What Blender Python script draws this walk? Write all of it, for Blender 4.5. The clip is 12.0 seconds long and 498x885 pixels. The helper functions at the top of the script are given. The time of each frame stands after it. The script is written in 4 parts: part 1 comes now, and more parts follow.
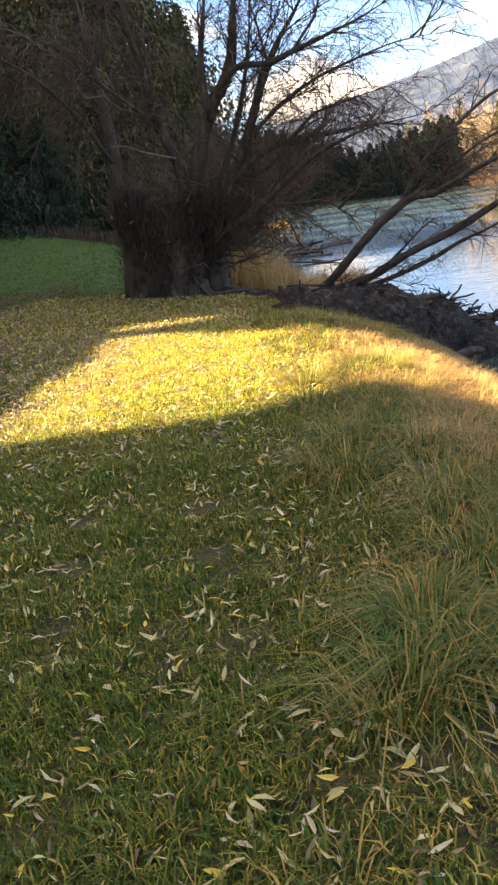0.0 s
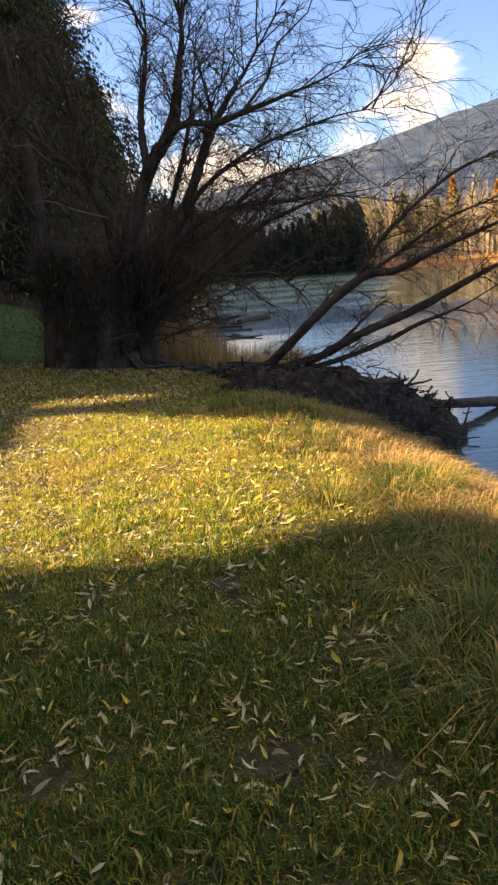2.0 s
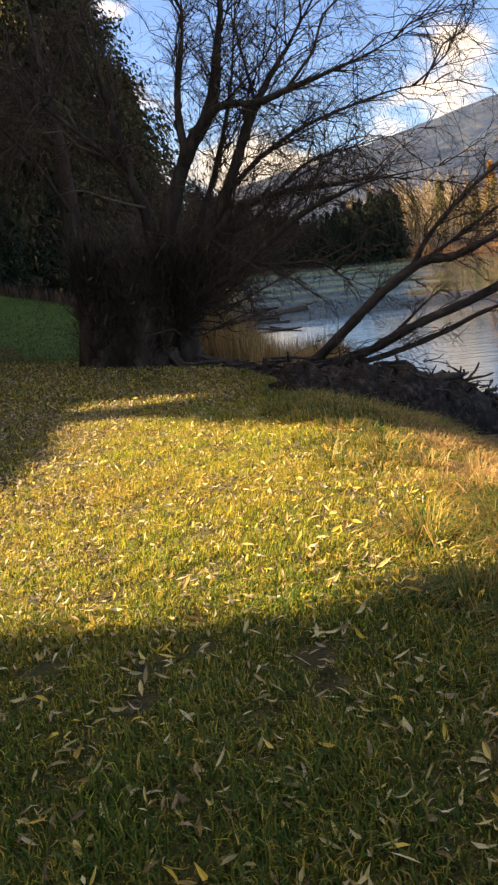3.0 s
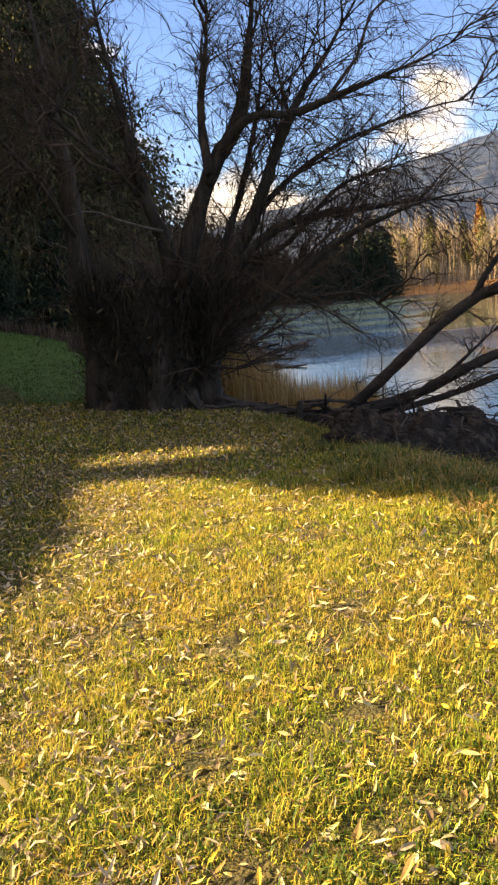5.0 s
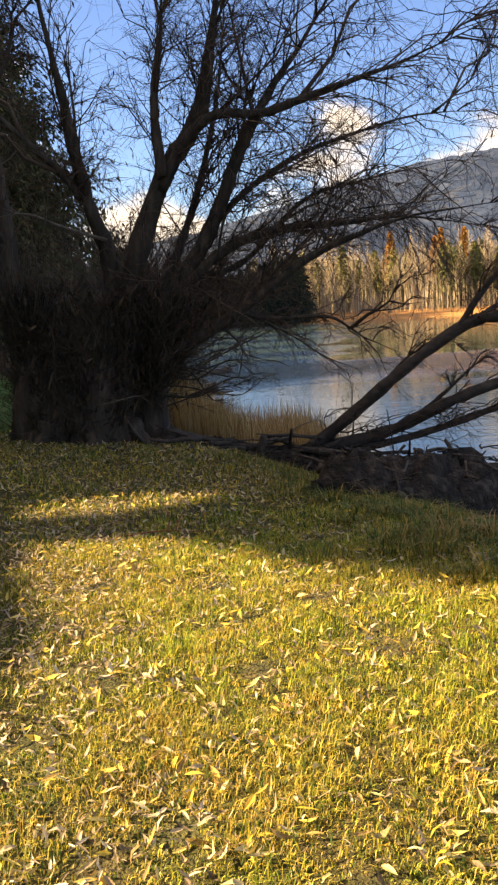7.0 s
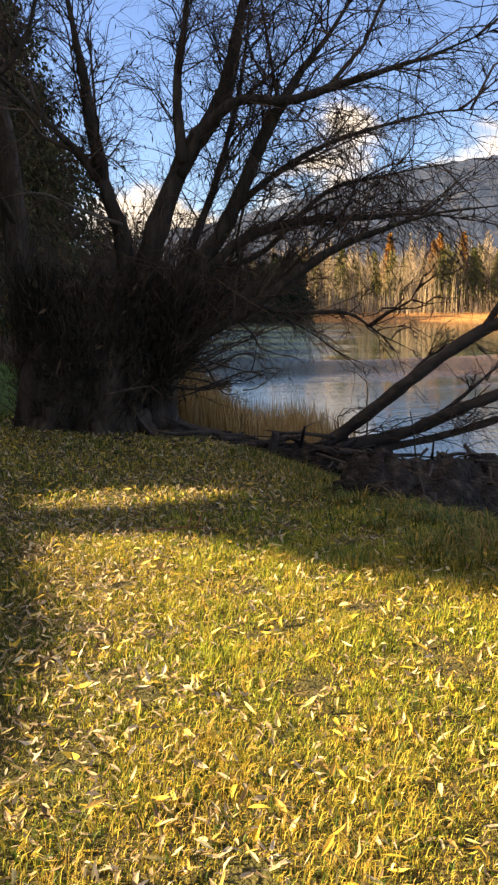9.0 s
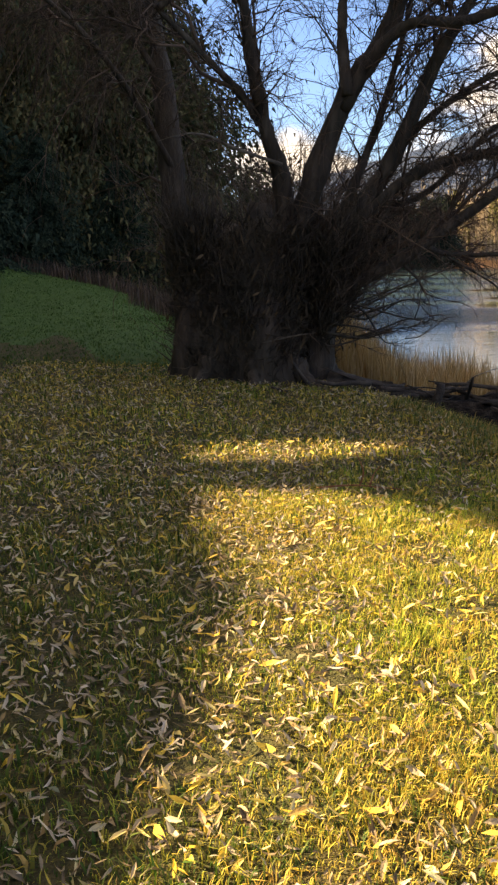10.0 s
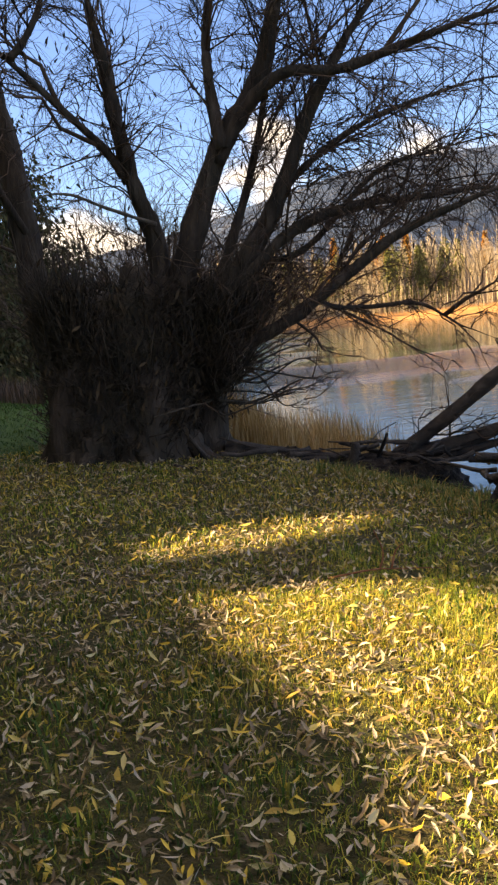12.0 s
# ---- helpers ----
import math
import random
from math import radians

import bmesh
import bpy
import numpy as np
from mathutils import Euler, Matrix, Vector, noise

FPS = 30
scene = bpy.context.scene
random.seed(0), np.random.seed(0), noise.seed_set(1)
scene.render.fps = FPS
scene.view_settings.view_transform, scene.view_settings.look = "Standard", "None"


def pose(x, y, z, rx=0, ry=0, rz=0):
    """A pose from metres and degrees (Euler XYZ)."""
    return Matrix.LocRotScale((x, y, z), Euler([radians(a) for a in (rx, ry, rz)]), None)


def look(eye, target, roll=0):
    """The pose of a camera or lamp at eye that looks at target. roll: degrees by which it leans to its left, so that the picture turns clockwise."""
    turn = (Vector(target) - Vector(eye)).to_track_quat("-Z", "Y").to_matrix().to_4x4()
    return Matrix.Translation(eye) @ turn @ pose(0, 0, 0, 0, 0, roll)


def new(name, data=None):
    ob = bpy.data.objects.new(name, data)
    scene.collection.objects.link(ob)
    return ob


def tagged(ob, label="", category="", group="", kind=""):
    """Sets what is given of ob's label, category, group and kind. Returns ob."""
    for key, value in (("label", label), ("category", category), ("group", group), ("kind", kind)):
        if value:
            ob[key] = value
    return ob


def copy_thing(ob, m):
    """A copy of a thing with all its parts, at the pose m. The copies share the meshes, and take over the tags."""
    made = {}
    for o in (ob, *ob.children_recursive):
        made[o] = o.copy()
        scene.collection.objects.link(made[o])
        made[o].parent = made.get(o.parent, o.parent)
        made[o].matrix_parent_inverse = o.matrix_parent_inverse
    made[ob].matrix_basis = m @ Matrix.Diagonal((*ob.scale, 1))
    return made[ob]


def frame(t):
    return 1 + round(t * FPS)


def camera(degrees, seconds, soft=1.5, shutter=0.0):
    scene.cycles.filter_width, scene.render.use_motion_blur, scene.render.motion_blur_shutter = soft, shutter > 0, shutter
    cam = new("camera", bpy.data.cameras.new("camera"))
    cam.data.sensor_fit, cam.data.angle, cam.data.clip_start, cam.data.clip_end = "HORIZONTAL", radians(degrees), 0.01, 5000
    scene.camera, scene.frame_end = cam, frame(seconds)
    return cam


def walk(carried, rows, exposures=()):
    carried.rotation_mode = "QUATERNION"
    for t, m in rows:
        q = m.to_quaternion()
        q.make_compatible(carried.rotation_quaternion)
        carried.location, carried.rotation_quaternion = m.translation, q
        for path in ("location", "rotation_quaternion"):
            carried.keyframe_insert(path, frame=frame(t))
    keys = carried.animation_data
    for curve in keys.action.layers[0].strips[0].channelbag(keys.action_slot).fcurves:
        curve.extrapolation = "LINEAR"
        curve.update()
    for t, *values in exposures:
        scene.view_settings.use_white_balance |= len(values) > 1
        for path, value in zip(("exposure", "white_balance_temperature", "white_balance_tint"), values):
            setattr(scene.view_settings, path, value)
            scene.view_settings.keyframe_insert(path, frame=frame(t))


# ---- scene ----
cam = camera(31.7, 12.0, soft=2.4)
METRES, EYE, TILT, LEAN, TURN = 9.5, 1.55, -16.1, 4.5, 0.0
LEVEL = pose(0, 0, EYE) @ pose(0, 0, 0, 0, 3.0, 0) @ pose(0, 0, -EYE)
ROWS = [
    (0.0, 0.0, 0.0, 0.0, 0.0, 0.0, 0.0),
    (0.5, -0.0237, 0.0434, 0.0061, -4.8, 1.51, -1.15),
    (1.0, -0.0451, 0.0962, 0.0183, -6.77, 0.44, -0.99),
    (1.5, -0.0547, 0.1479, 0.0327, -1.81, -0.36, -2.49),
    (2.0, -0.0661, 0.1982, 0.0417, -6.61, 4.71, -1.35),
    (2.5, -0.068, 0.2501, 0.0524, -9.17, 4.8, 2.6),
    (3.0, -0.0779, 0.2989, 0.0658, -4.27, 4.13, -0.84),
    (3.5, -0.0949, 0.3546, 0.0775, -3.25, 5.0, -0.31),
    (5.5, -0.1602, 0.555, 0.122, -7.18, 6.64, -1.17),
    (6.0, -0.1824, 0.6061, 0.1354, -9.99, 5.88, -0.64),
    (6.5, -0.1885, 0.6511, 0.1455, -10.94, 6.98, -0.57),
    (8.5, -0.2182, 0.7141, 0.1545, -12.56, 9.27, -2.44),
    (9.0, -0.2185, 0.7213, 0.1546, -12.4, 7.95, -3.23),
    (9.5, -0.2188, 0.7434, 0.1592, -7.54, 5.7, -4.28),
    (10.0, -0.2358, 0.7681, 0.1608, -3.31, 3.96, -5.12),
    (10.5, -0.2653, 0.7951, 0.166, -6.22, 5.29, -3.1),
    (11.0, -0.286, 0.833, 0.1691, -6.2, 7.33, -0.04),
    (11.5, -0.3087, 0.8662, 0.1757, -8.57, 8.59, 0.65),
    (12.0, -0.338, 0.8987, 0.1778, -14.71, 8.91, 2.3),
]
EXPOSURES = [(t, stops + 0.43, 8700, 14) for t, stops in ((0.0, 2.95), (0.4, 2.55), (0.9, 2.22), (1.5, 2.0), (2.0, 1.97), (2.5, 1.85), (3.5, 1.92), (5.5, 1.95), (8.5, 1.86), (9.8, 1.98), (11.0, 2.32), (12.0, 2.12))]
walk(cam, [(t, LEVEL @ pose(0, 0, EYE, TILT, LEAN, TURN) @ pose(METRES * x, METRES * y, METRES * z, 90 + pitch, roll, yaw)) for t, x, y, z, yaw, pitch, roll in ROWS], EXPOSURES)

# ---- world, sun ----
SUN_TO = (LEVEL.to_3x3() @ Vector((-0.95, 0.22, 0.385))).normalized()
SUN_EL = math.asin(SUN_TO.z)
SUN_ROT = math.atan2(SUN_TO.x, SUN_TO.y)
WATER_Z = -2.2


def build_world():
    world = bpy.data.worlds.new("world")
    world.use_nodes = True
    scene.world = world
    nt = world.node_tree
    nt.nodes.clear()
    N, K = nt.nodes.new, nt.links.new
    out, bg, bg2, mixs = N("ShaderNodeOutputWorld"), N("ShaderNodeBackground"), N("ShaderNodeBackground"), N("ShaderNodeMixShader")
    sky = N("ShaderNodeTexSky")
    sky.sky_type, sky.sun_disc, sky.sun_elevation, sky.sun_rotation = "NISHITA", False, SUN_EL, SUN_ROT
    sky.air_density, sky.dust_density, sky.ozone_density = 1.0, 0.3, 3.0
    bg.inputs["Strength"].default_value = 0.05
    tint = N("ShaderNodeMix")
    tint.data_type, tint.blend_type = "RGBA", "MULTIPLY"
    tint.inputs[0].default_value = 1.0
    tint.inputs[7].default_value = (0.67, 0.84, 1.22, 1)
    K(sky.outputs[0], tint.inputs[6])
    K(tint.outputs[2], bg.inputs["Color"])
    bg2.inputs["Color"].default_value = (1.0, 0.94, 0.88, 1)
    tc, mp, nz, nz2 = N("ShaderNodeTexCoord"), N("ShaderNodeMapping"), N("ShaderNodeTexNoise"), N("ShaderNodeTexNoise")
    mp.inputs["Scale"].default_value = (1.0, 1.0, 2.0)
    mp.inputs["Location"].default_value = (0.37, 0.1, 0.12)
    nz.inputs["Scale"].default_value, nz.inputs["Detail"].default_value, nz.inputs["Roughness"].default_value = 4.2, 9.0, 0.56
    nz2.inputs["Scale"].default_value, nz2.inputs["Detail"].default_value = 14.0, 6.0
    K(tc.outputs["Generated"], mp.inputs["Vector"])
    K(mp.outputs[0], nz.inputs["Vector"])
    K(mp.outputs[0], nz2.inputs["Vector"])
    sep, fall = N("ShaderNodeSeparateXYZ"), N("ShaderNodeMapRange")
    K(tc.outputs["Generated"], sep.inputs[0])
    # clouds thin out with height above the hills
    fall.inputs[1].default_value, fall.inputs[2].default_value, fall.inputs[3].default_value, fall.inputs[4].default_value = 0.08, 0.22, 0.08, -0.12
    K(sep.outputs["Z"], fall.inputs[0])
    add, ramp = N("ShaderNodeMath"), N("ShaderNodeMapRange")
    # unseen broken cloud deck overhead, added to brighten and warm the shade
    over, both = N("ShaderNodeMapRange"), N("ShaderNodeMath")
    over.inputs[1].default_value, over.inputs[2].default_value, over.inputs[3].default_value, over.inputs[4].default_value = 0.42, 0.75, 0.0, 0.21
    K(sep.outputs["Z"], over.inputs[0])
    K(fall.outputs[0], both.inputs[0])
    K(over.outputs[0], both.inputs[1])
    K(nz.outputs[0], add.inputs[0])
    # single heaps of cloud over the ridge
    last = both.outputs[0]
    for way, size, gain in (((0.285, 0.941, 0.187), 0.082, 0.36), ((0.445, 0.885, 0.172), 0.06, 0.14), ((0.222, 0.967, 0.118), 0.05, 0.09), ((0.112, 0.988, 0.100), 0.06, 0.12), ((-0.01, 0.99, 0.137), 0.06, 0.1), ((0.06, 0.99, 0.085), 0.06, 0.12)):
        far, heap, more = N("ShaderNodeVectorMath"), N("ShaderNodeMapRange"), N("ShaderNodeMath")
        far.operation = "DISTANCE"
        far.inputs[1].default_value = way
        K(tc.outputs["Generated"], far.inputs[0])
        heap.inputs[1].default_value, heap.inputs[2].default_value, heap.inputs[3].default_value, heap.inputs[4].default_value = 0.0, size, gain, 0.0
        K(far.outputs["Value"], heap.inputs[0])
        K(last, more.inputs[0])
        K(heap.outputs[0], more.inputs[1])
        last = more.outputs[0]
    K(last, add.inputs[1])
    ramp.interpolation_type = "SMOOTHSTEP"
    ramp.inputs[1].default_value, ramp.inputs[2].default_value, ramp.inputs[4].default_value = 0.53, 0.66, 0.95
    K(add.outputs[0], ramp.inputs[0])
    shade = N("ShaderNodeMapRange")
    shade.inputs[1].default_value, shade.inputs[2].default_value, shade.inputs[3].default_value, shade.inputs[4].default_value = 0.35, 0.65, 0.24, 0.44
    K(nz2.outputs[0], shade.inputs[0])
    K(shade.outputs[0], bg2.inputs["Strength"])
    K(ramp.outputs[0], mixs.inputs[0])
    K(bg.outputs[0], mixs.inputs[1])
    K(bg2.outputs[0], mixs.inputs[2])
    K(mixs.outputs[0], out.inputs["Surface"])


build_world()
sun = new("sun", bpy.data.lights.new("sun", "SUN"))
sun.data.energy, sun.data.angle, sun.data.color = 5.0, radians(0.55), (1.0, 0.83, 0.58)
sun.matrix_world = look(SUN_TO * 60, (0, 0, 0))


# ---- materials ----
def material(name, stops, rough=0.85, scale=6.0, detail=6.0, bump=0.3, bump_scale=40.0, island=0.0, stretch=(1, 1, 1), spec=0.25, through_light=0.0, coord="Object", big=0.0, big_tint=(0.6, 0.5, 0.35), relief=0.03):
    """A node material: colour stops driven by noise (and by the piece, where island > 0), fine relief, broad stains."""
    m = bpy.data.materials.new(name)
    m.use_nodes = True
    nt = m.node_tree
    N, K = nt.nodes.new, nt.links.new
    b = nt.nodes["Principled BSDF"]
    b.inputs["Roughness"].default_value = rough
    b.inputs["Specular IOR Level"].default_value = spec
    tc, mp, nz, ramp = N("ShaderNodeTexCoord"), N("ShaderNodeMapping"), N("ShaderNodeTexNoise"), N("ShaderNodeValToRGB")
    mp.inputs["Scale"].default_value = stretch
    K(tc.outputs[coord], mp.inputs["Vector"])
    K(mp.outputs[0], nz.inputs["Vector"])
    nz.inputs["Scale"].default_value, nz.inputs["Detail"].default_value = scale, detail
    el = ramp.color_ramp.elements
    while len(el) < len(stops):
        el.new(0.5)
    for i, (p, c) in enumerate(stops):
        el[i].position, el[i].color = p, (*c, 1)
    fac = nz.outputs[0]
    if island > 0:
        geo, mix = N("ShaderNodeNewGeometry"), N("ShaderNodeMix")
        mix.inputs[0].default_value = island
        K(fac, mix.inputs[2])
        K(geo.outputs["Random Per Island"], mix.inputs[3])
        fac = mix.outputs[0]
    K(fac, ramp.inputs[0])
    colour = ramp.outputs[0]
    if big > 0:
        nb, mr, mx = N("ShaderNodeTexNoise"), N("ShaderNodeMapRange"), N("ShaderNodeMix")
        nb.inputs["Scale"].default_value, nb.inputs["Detail"].default_value = scale * 0.13, 4.0
        K(tc.outputs[coord], nb.inputs["Vector"])
        mr.inputs[1].default_value, mr.inputs[2].default_value, mr.inputs[4].default_value = 0.42, 0.66, big
        K(nb.outputs[0], mr.inputs[0])
        mx.data_type, mx.blend_type = "RGBA", "MIX"
        mx.inputs[7].default_value = (*big_tint, 1)
        K(mr.outputs[0], mx.inputs[0])
        K(colour, mx.inputs[6])
        colour = mx.outputs[2]
    K(colour, b.inputs["Base Color"])
    if bump > 0:
        n2, bp = N("ShaderNodeTexNoise"), N("ShaderNodeBump")
        n2.inputs["Scale"].default_value, n2.inputs["Detail"].default_value = bump_scale, 5.0
        K(mp.outputs[0], n2.inputs["Vector"])
        bp.inputs["Strength"].default_value, bp.inputs["Distance"].default_value = bump, relief
        K(n2.outputs[0], bp.inputs["Height"])
        K(bp.outputs[0], b.inputs["Normal"])
    if through_light > 0:
        tr, ms, out = N("ShaderNodeBsdfTranslucent"), N("ShaderNodeMixShader"), nt.nodes["Material Output"]
        ms.inputs[0].default_value = through_light
        K(colour, tr.inputs["Color"])
        K(b.outputs[0], ms.inputs[1])
        K(tr.outputs[0], ms.inputs[2])
        K(ms.outputs[0], out.inputs["Surface"])
    return m


M_LAWN = material("lawn_soil", [(0.25, (0.028, 0.03, 0.012)), (0.5, (0.07, 0.062, 0.022)), (0.75, (0.16, 0.12, 0.047))], scale=14, bump=1.0, relief=0.06, bump_scale=60, big=0.5, big_tint=(0.09, 0.10, 0.03))
M_FARLAWN = material("mown_lawn", [(0.3, (0.028, 0.07, 0.013)), (0.6, (0.048, 0.105, 0.02)), (0.8, (0.10, 0.13, 0.03))], scale=7, bump=0.6, bump_scale=90, big=0.4, big_tint=(0.035, 0.07, 0.014))
M_DIRT = material("bank_dirt", [(0.25, (0.05, 0.035, 0.024)), (0.55, (0.12, 0.085, 0.055)), (0.8, (0.22, 0.17, 0.11))], scale=14, bump=0.9, bump_scale=45, big=0.5, big_tint=(0.06, 0.045, 0.03))
M_FARGRASS = material("dry_bank_grass", [(0.3, (0.29, 0.135, 0.045)), (0.6, (0.41, 0.205, 0.07)), (0.8, (0.47, 0.28, 0.12))], scale=0.6, bump=0.5, bump_scale=4, stretch=(1, 1, 3))
M_FOREST = material("forest_floor", [(0.3, (0.05, 0.045, 0.03)), (0.7, (0.12, 0.10, 0.06))], scale=0.3, bump=0.5, bump_scale=2)
M_STRAW = material("straw_blade", [(0.0, (0.09, 0.23, 0.02)), (0.36, (0.27, 0.37, 0.04)), (0.52, (0.48, 0.46, 0.07)), (0.65, (0.59, 0.45, 0.10)), (0.79, (0.40, 0.25, 0.07)), (1.0, (0.62, 0.50, 0.20))], scale=3.2, bump=0, island=0.36, rough=0.7, through_light=0.4, big=0.45, big_tint=(0.54, 0.32, 0.09))
M_BLADE = material("grass_blade", [(0.0, (0.022, 0.066, 0.009)), (0.45, (0.052, 0.105, 0.014)), (0.66, (0.14, 0.155, 0.022)), (0.84, (0.33, 0.25, 0.05)), (1.0, (0.48, 0.35, 0.12))], scale=0.9, bump=0, island=0.62, rough=0.6, through_light=0.3)
M_MOWN = material("green_blade", [(0.0, (0.028, 0.07, 0.013)), (0.6, (0.05, 0.115, 0.02)), (1.0, (0.12, 0.15, 0.04))], scale=0.5, bump=0, island=0.6, rough=0.6, through_light=0.3)
M_LONG = material("long_grass_blade", [(0.0, (0.03, 0.075, 0.013)), (0.38, (0.065, 0.115, 0.02)), (0.58, (0.17, 0.165, 0.035)), (0.72, (0.36, 0.24, 0.065)), (1.0, (0.5, 0.34, 0.13))], scale=0.9, bump=0, island=0.55, rough=0.6, through_light=0.3)
M_RUST = material("dry_grass_blade", [(0.0, (0.15, 0.12, 0.04)), (0.35, (0.33, 0.21, 0.08)), (0.7, (0.48, 0.32, 0.14)), (1.0, (0.56, 0.44, 0.24))], scale=1.2, bump=0, island=0.6, rough=0.65, through_light=0.3)
M_REED = material("reed_blade", [(0.0, (0.24, 0.14, 0.045)), (0.5, (0.50, 0.31, 0.11)), (1.0, (0.66, 0.50, 0.28))], scale=0.8, bump=0, island=0.65, rough=0.7, through_light=0.2)
M_LITTER = material("leaf_litter", [(0.0, (0.07, 0.05, 0.03)), (0.3, (0.17, 0.125, 0.07)), (0.55, (0.30, 0.23, 0.13)), (0.8, (0.42, 0.35, 0.24)), (1.0, (0.54, 0.48, 0.38))], scale=3.0, bump=0.2, bump_scale=200, island=0.85, rough=0.6, through_light=0.1)
M_LEAF = material("willow_leaf", [(0.0, (0.14, 0.085, 0.035)), (0.22, (0.30, 0.20, 0.07)), (0.42, (0.56, 0.38, 0.045)), (0.6, (0.64, 0.49, 0.09)), (0.8, (0.50, 0.42, 0.22)), (1.0, (0.60, 0.54, 0.38))], scale=3.0, bump=0.2, bump_scale=200, island=0.85, rough=0.6, spec=0.3, through_light=0.2)
M_PALELEAF = material("pale_leaf", [(0.0, (0.14, 0.10, 0.045)), (0.2, (0.26, 0.23, 0.09)), (0.45, (0.42, 0.37, 0.16)), (0.75, (0.54, 0.49, 0.28)), (0.88, (0.48, 0.41, 0.18)), (1.0, (0.56, 0.42, 0.07))], scale=3.0, bump=0.2, bump_scale=200, island=0.9, rough=0.5, spec=0.4, through_light=0.15)
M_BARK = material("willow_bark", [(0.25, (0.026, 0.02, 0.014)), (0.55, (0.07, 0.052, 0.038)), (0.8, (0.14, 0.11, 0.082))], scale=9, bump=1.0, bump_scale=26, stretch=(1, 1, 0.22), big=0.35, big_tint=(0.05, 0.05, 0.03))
M_BARK2 = material("leaning_bark", [(0.25, (0.035, 0.028, 0.022)), (0.55, (0.09, 0.07, 0.055)), (0.8, (0.17, 0.14, 0.11))], scale=11, bump=1.0, bump_scale=30, stretch=(0.3, 0.3, 0.4))
M_PALE = material("bleached_bark", [(0.3, (0.08, 0.065, 0.05)), (0.7, (0.19, 0.16, 0.125))], scale=12, bump=0.6, bump_scale=60)
M_TWIG = material("willow_twig", [(0.2, (0.05, 0.034, 0.025)), (0.8, (0.14, 0.092, 0.06))], scale=4, bump=0, island=0.6, rough=0.7)
M_DRIFT = material("driftwood", [(0.2, (0.018, 0.014, 0.011)), (0.5, (0.05, 0.04, 0.032)), (0.85, (0.17, 0.14, 0.11))], scale=8, bump=0.8, bump_scale=50, island=0.4, rough=0.8)
M_HANG = material("withered_leaf", [(0.0, (0.03, 0.022, 0.014)), (1.0, (0.09, 0.06, 0.03))], bump=0, island=0.9, rough=0.8)
M_SPRUCE = material("spruce_needles", [(0.0, (0.022, 0.038, 0.018)), (0.5, (0.042, 0.066, 0.028)), (0.85, (0.068, 0.08, 0.032)), (1.0, (0.11, 0.09, 0.04))], scale=0.7, bump=0, island=0.6, rough=0.9, spec=0.06)
# darker copy of the spruce needles, the wood's shade put into its colour
M_SHADESPRUCE = material("shaded_spruce_needles", [(0.0, (0.016, 0.026, 0.018)), (0.6, (0.030, 0.046, 0.029)), (1.0, (0.05, 0.062, 0.036))], scale=0.3, bump=0, island=0.6, rough=0.9, spec=0.05)
M_BROWNSPRUCE = material("browned_needles", [(0.0, (0.026, 0.036, 0.018)), (0.4, (0.056, 0.064, 0.03)), (0.75, (0.11, 0.092, 0.04)), (1.0, (0.20, 0.145, 0.064))], scale=0.8, bump=0, island=0.6, rough=0.9, spec=0.06)
M_OLIVE = material("olive_foliage", [(0.0, (0.07, 0.08, 0.025)), (0.5, (0.15, 0.15, 0.045)), (1.0, (0.26, 0.22, 0.07))], scale=0.15, bump=0, island=0.6, rough=0.8)
M_LARCH = material("larch_foliage", [(0.0, (0.22, 0.10, 0.02)), (0.5, (0.40, 0.19, 0.03)), (1.0, (0.5, 0.28, 0.06))], scale=0.15, bump=0, island=0.6, rough=0.8)
M_BIRCH = material("pale_bark", [(0.2, (0.14, 0.105, 0.075)), (0.7, (0.31, 0.25, 0.185))], scale=0.6, bump=0, island=0.5, rough=0.8)
M_BARETWIG = material("bare_twig", [(0.0, (0.20, 0.155, 0.10)), (0.5, (0.36, 0.285, 0.185)), (1.0, (0.52, 0.43, 0.31))], scale=0.06, bump=0, island=0.7, rough=0.8)
# blue-grey of distant haze is mixed into the ridge's forest colours
M_HAZED_HILL = material("hazed_hill_forest", [(0.36, (0.009, 0.024, 0.058)), (0.48, (0.018, 0.036, 0.077)), (0.56, (0.030, 0.047, 0.083)), (0.68, (0.056, 0.064, 0.088))], scale=0.06, detail=15, bump=0.55, bump_scale=0.2, relief=4.0, stretch=(1, 1, 0.5), big=0.5, big_tint=(0.022, 0.038, 0.07))


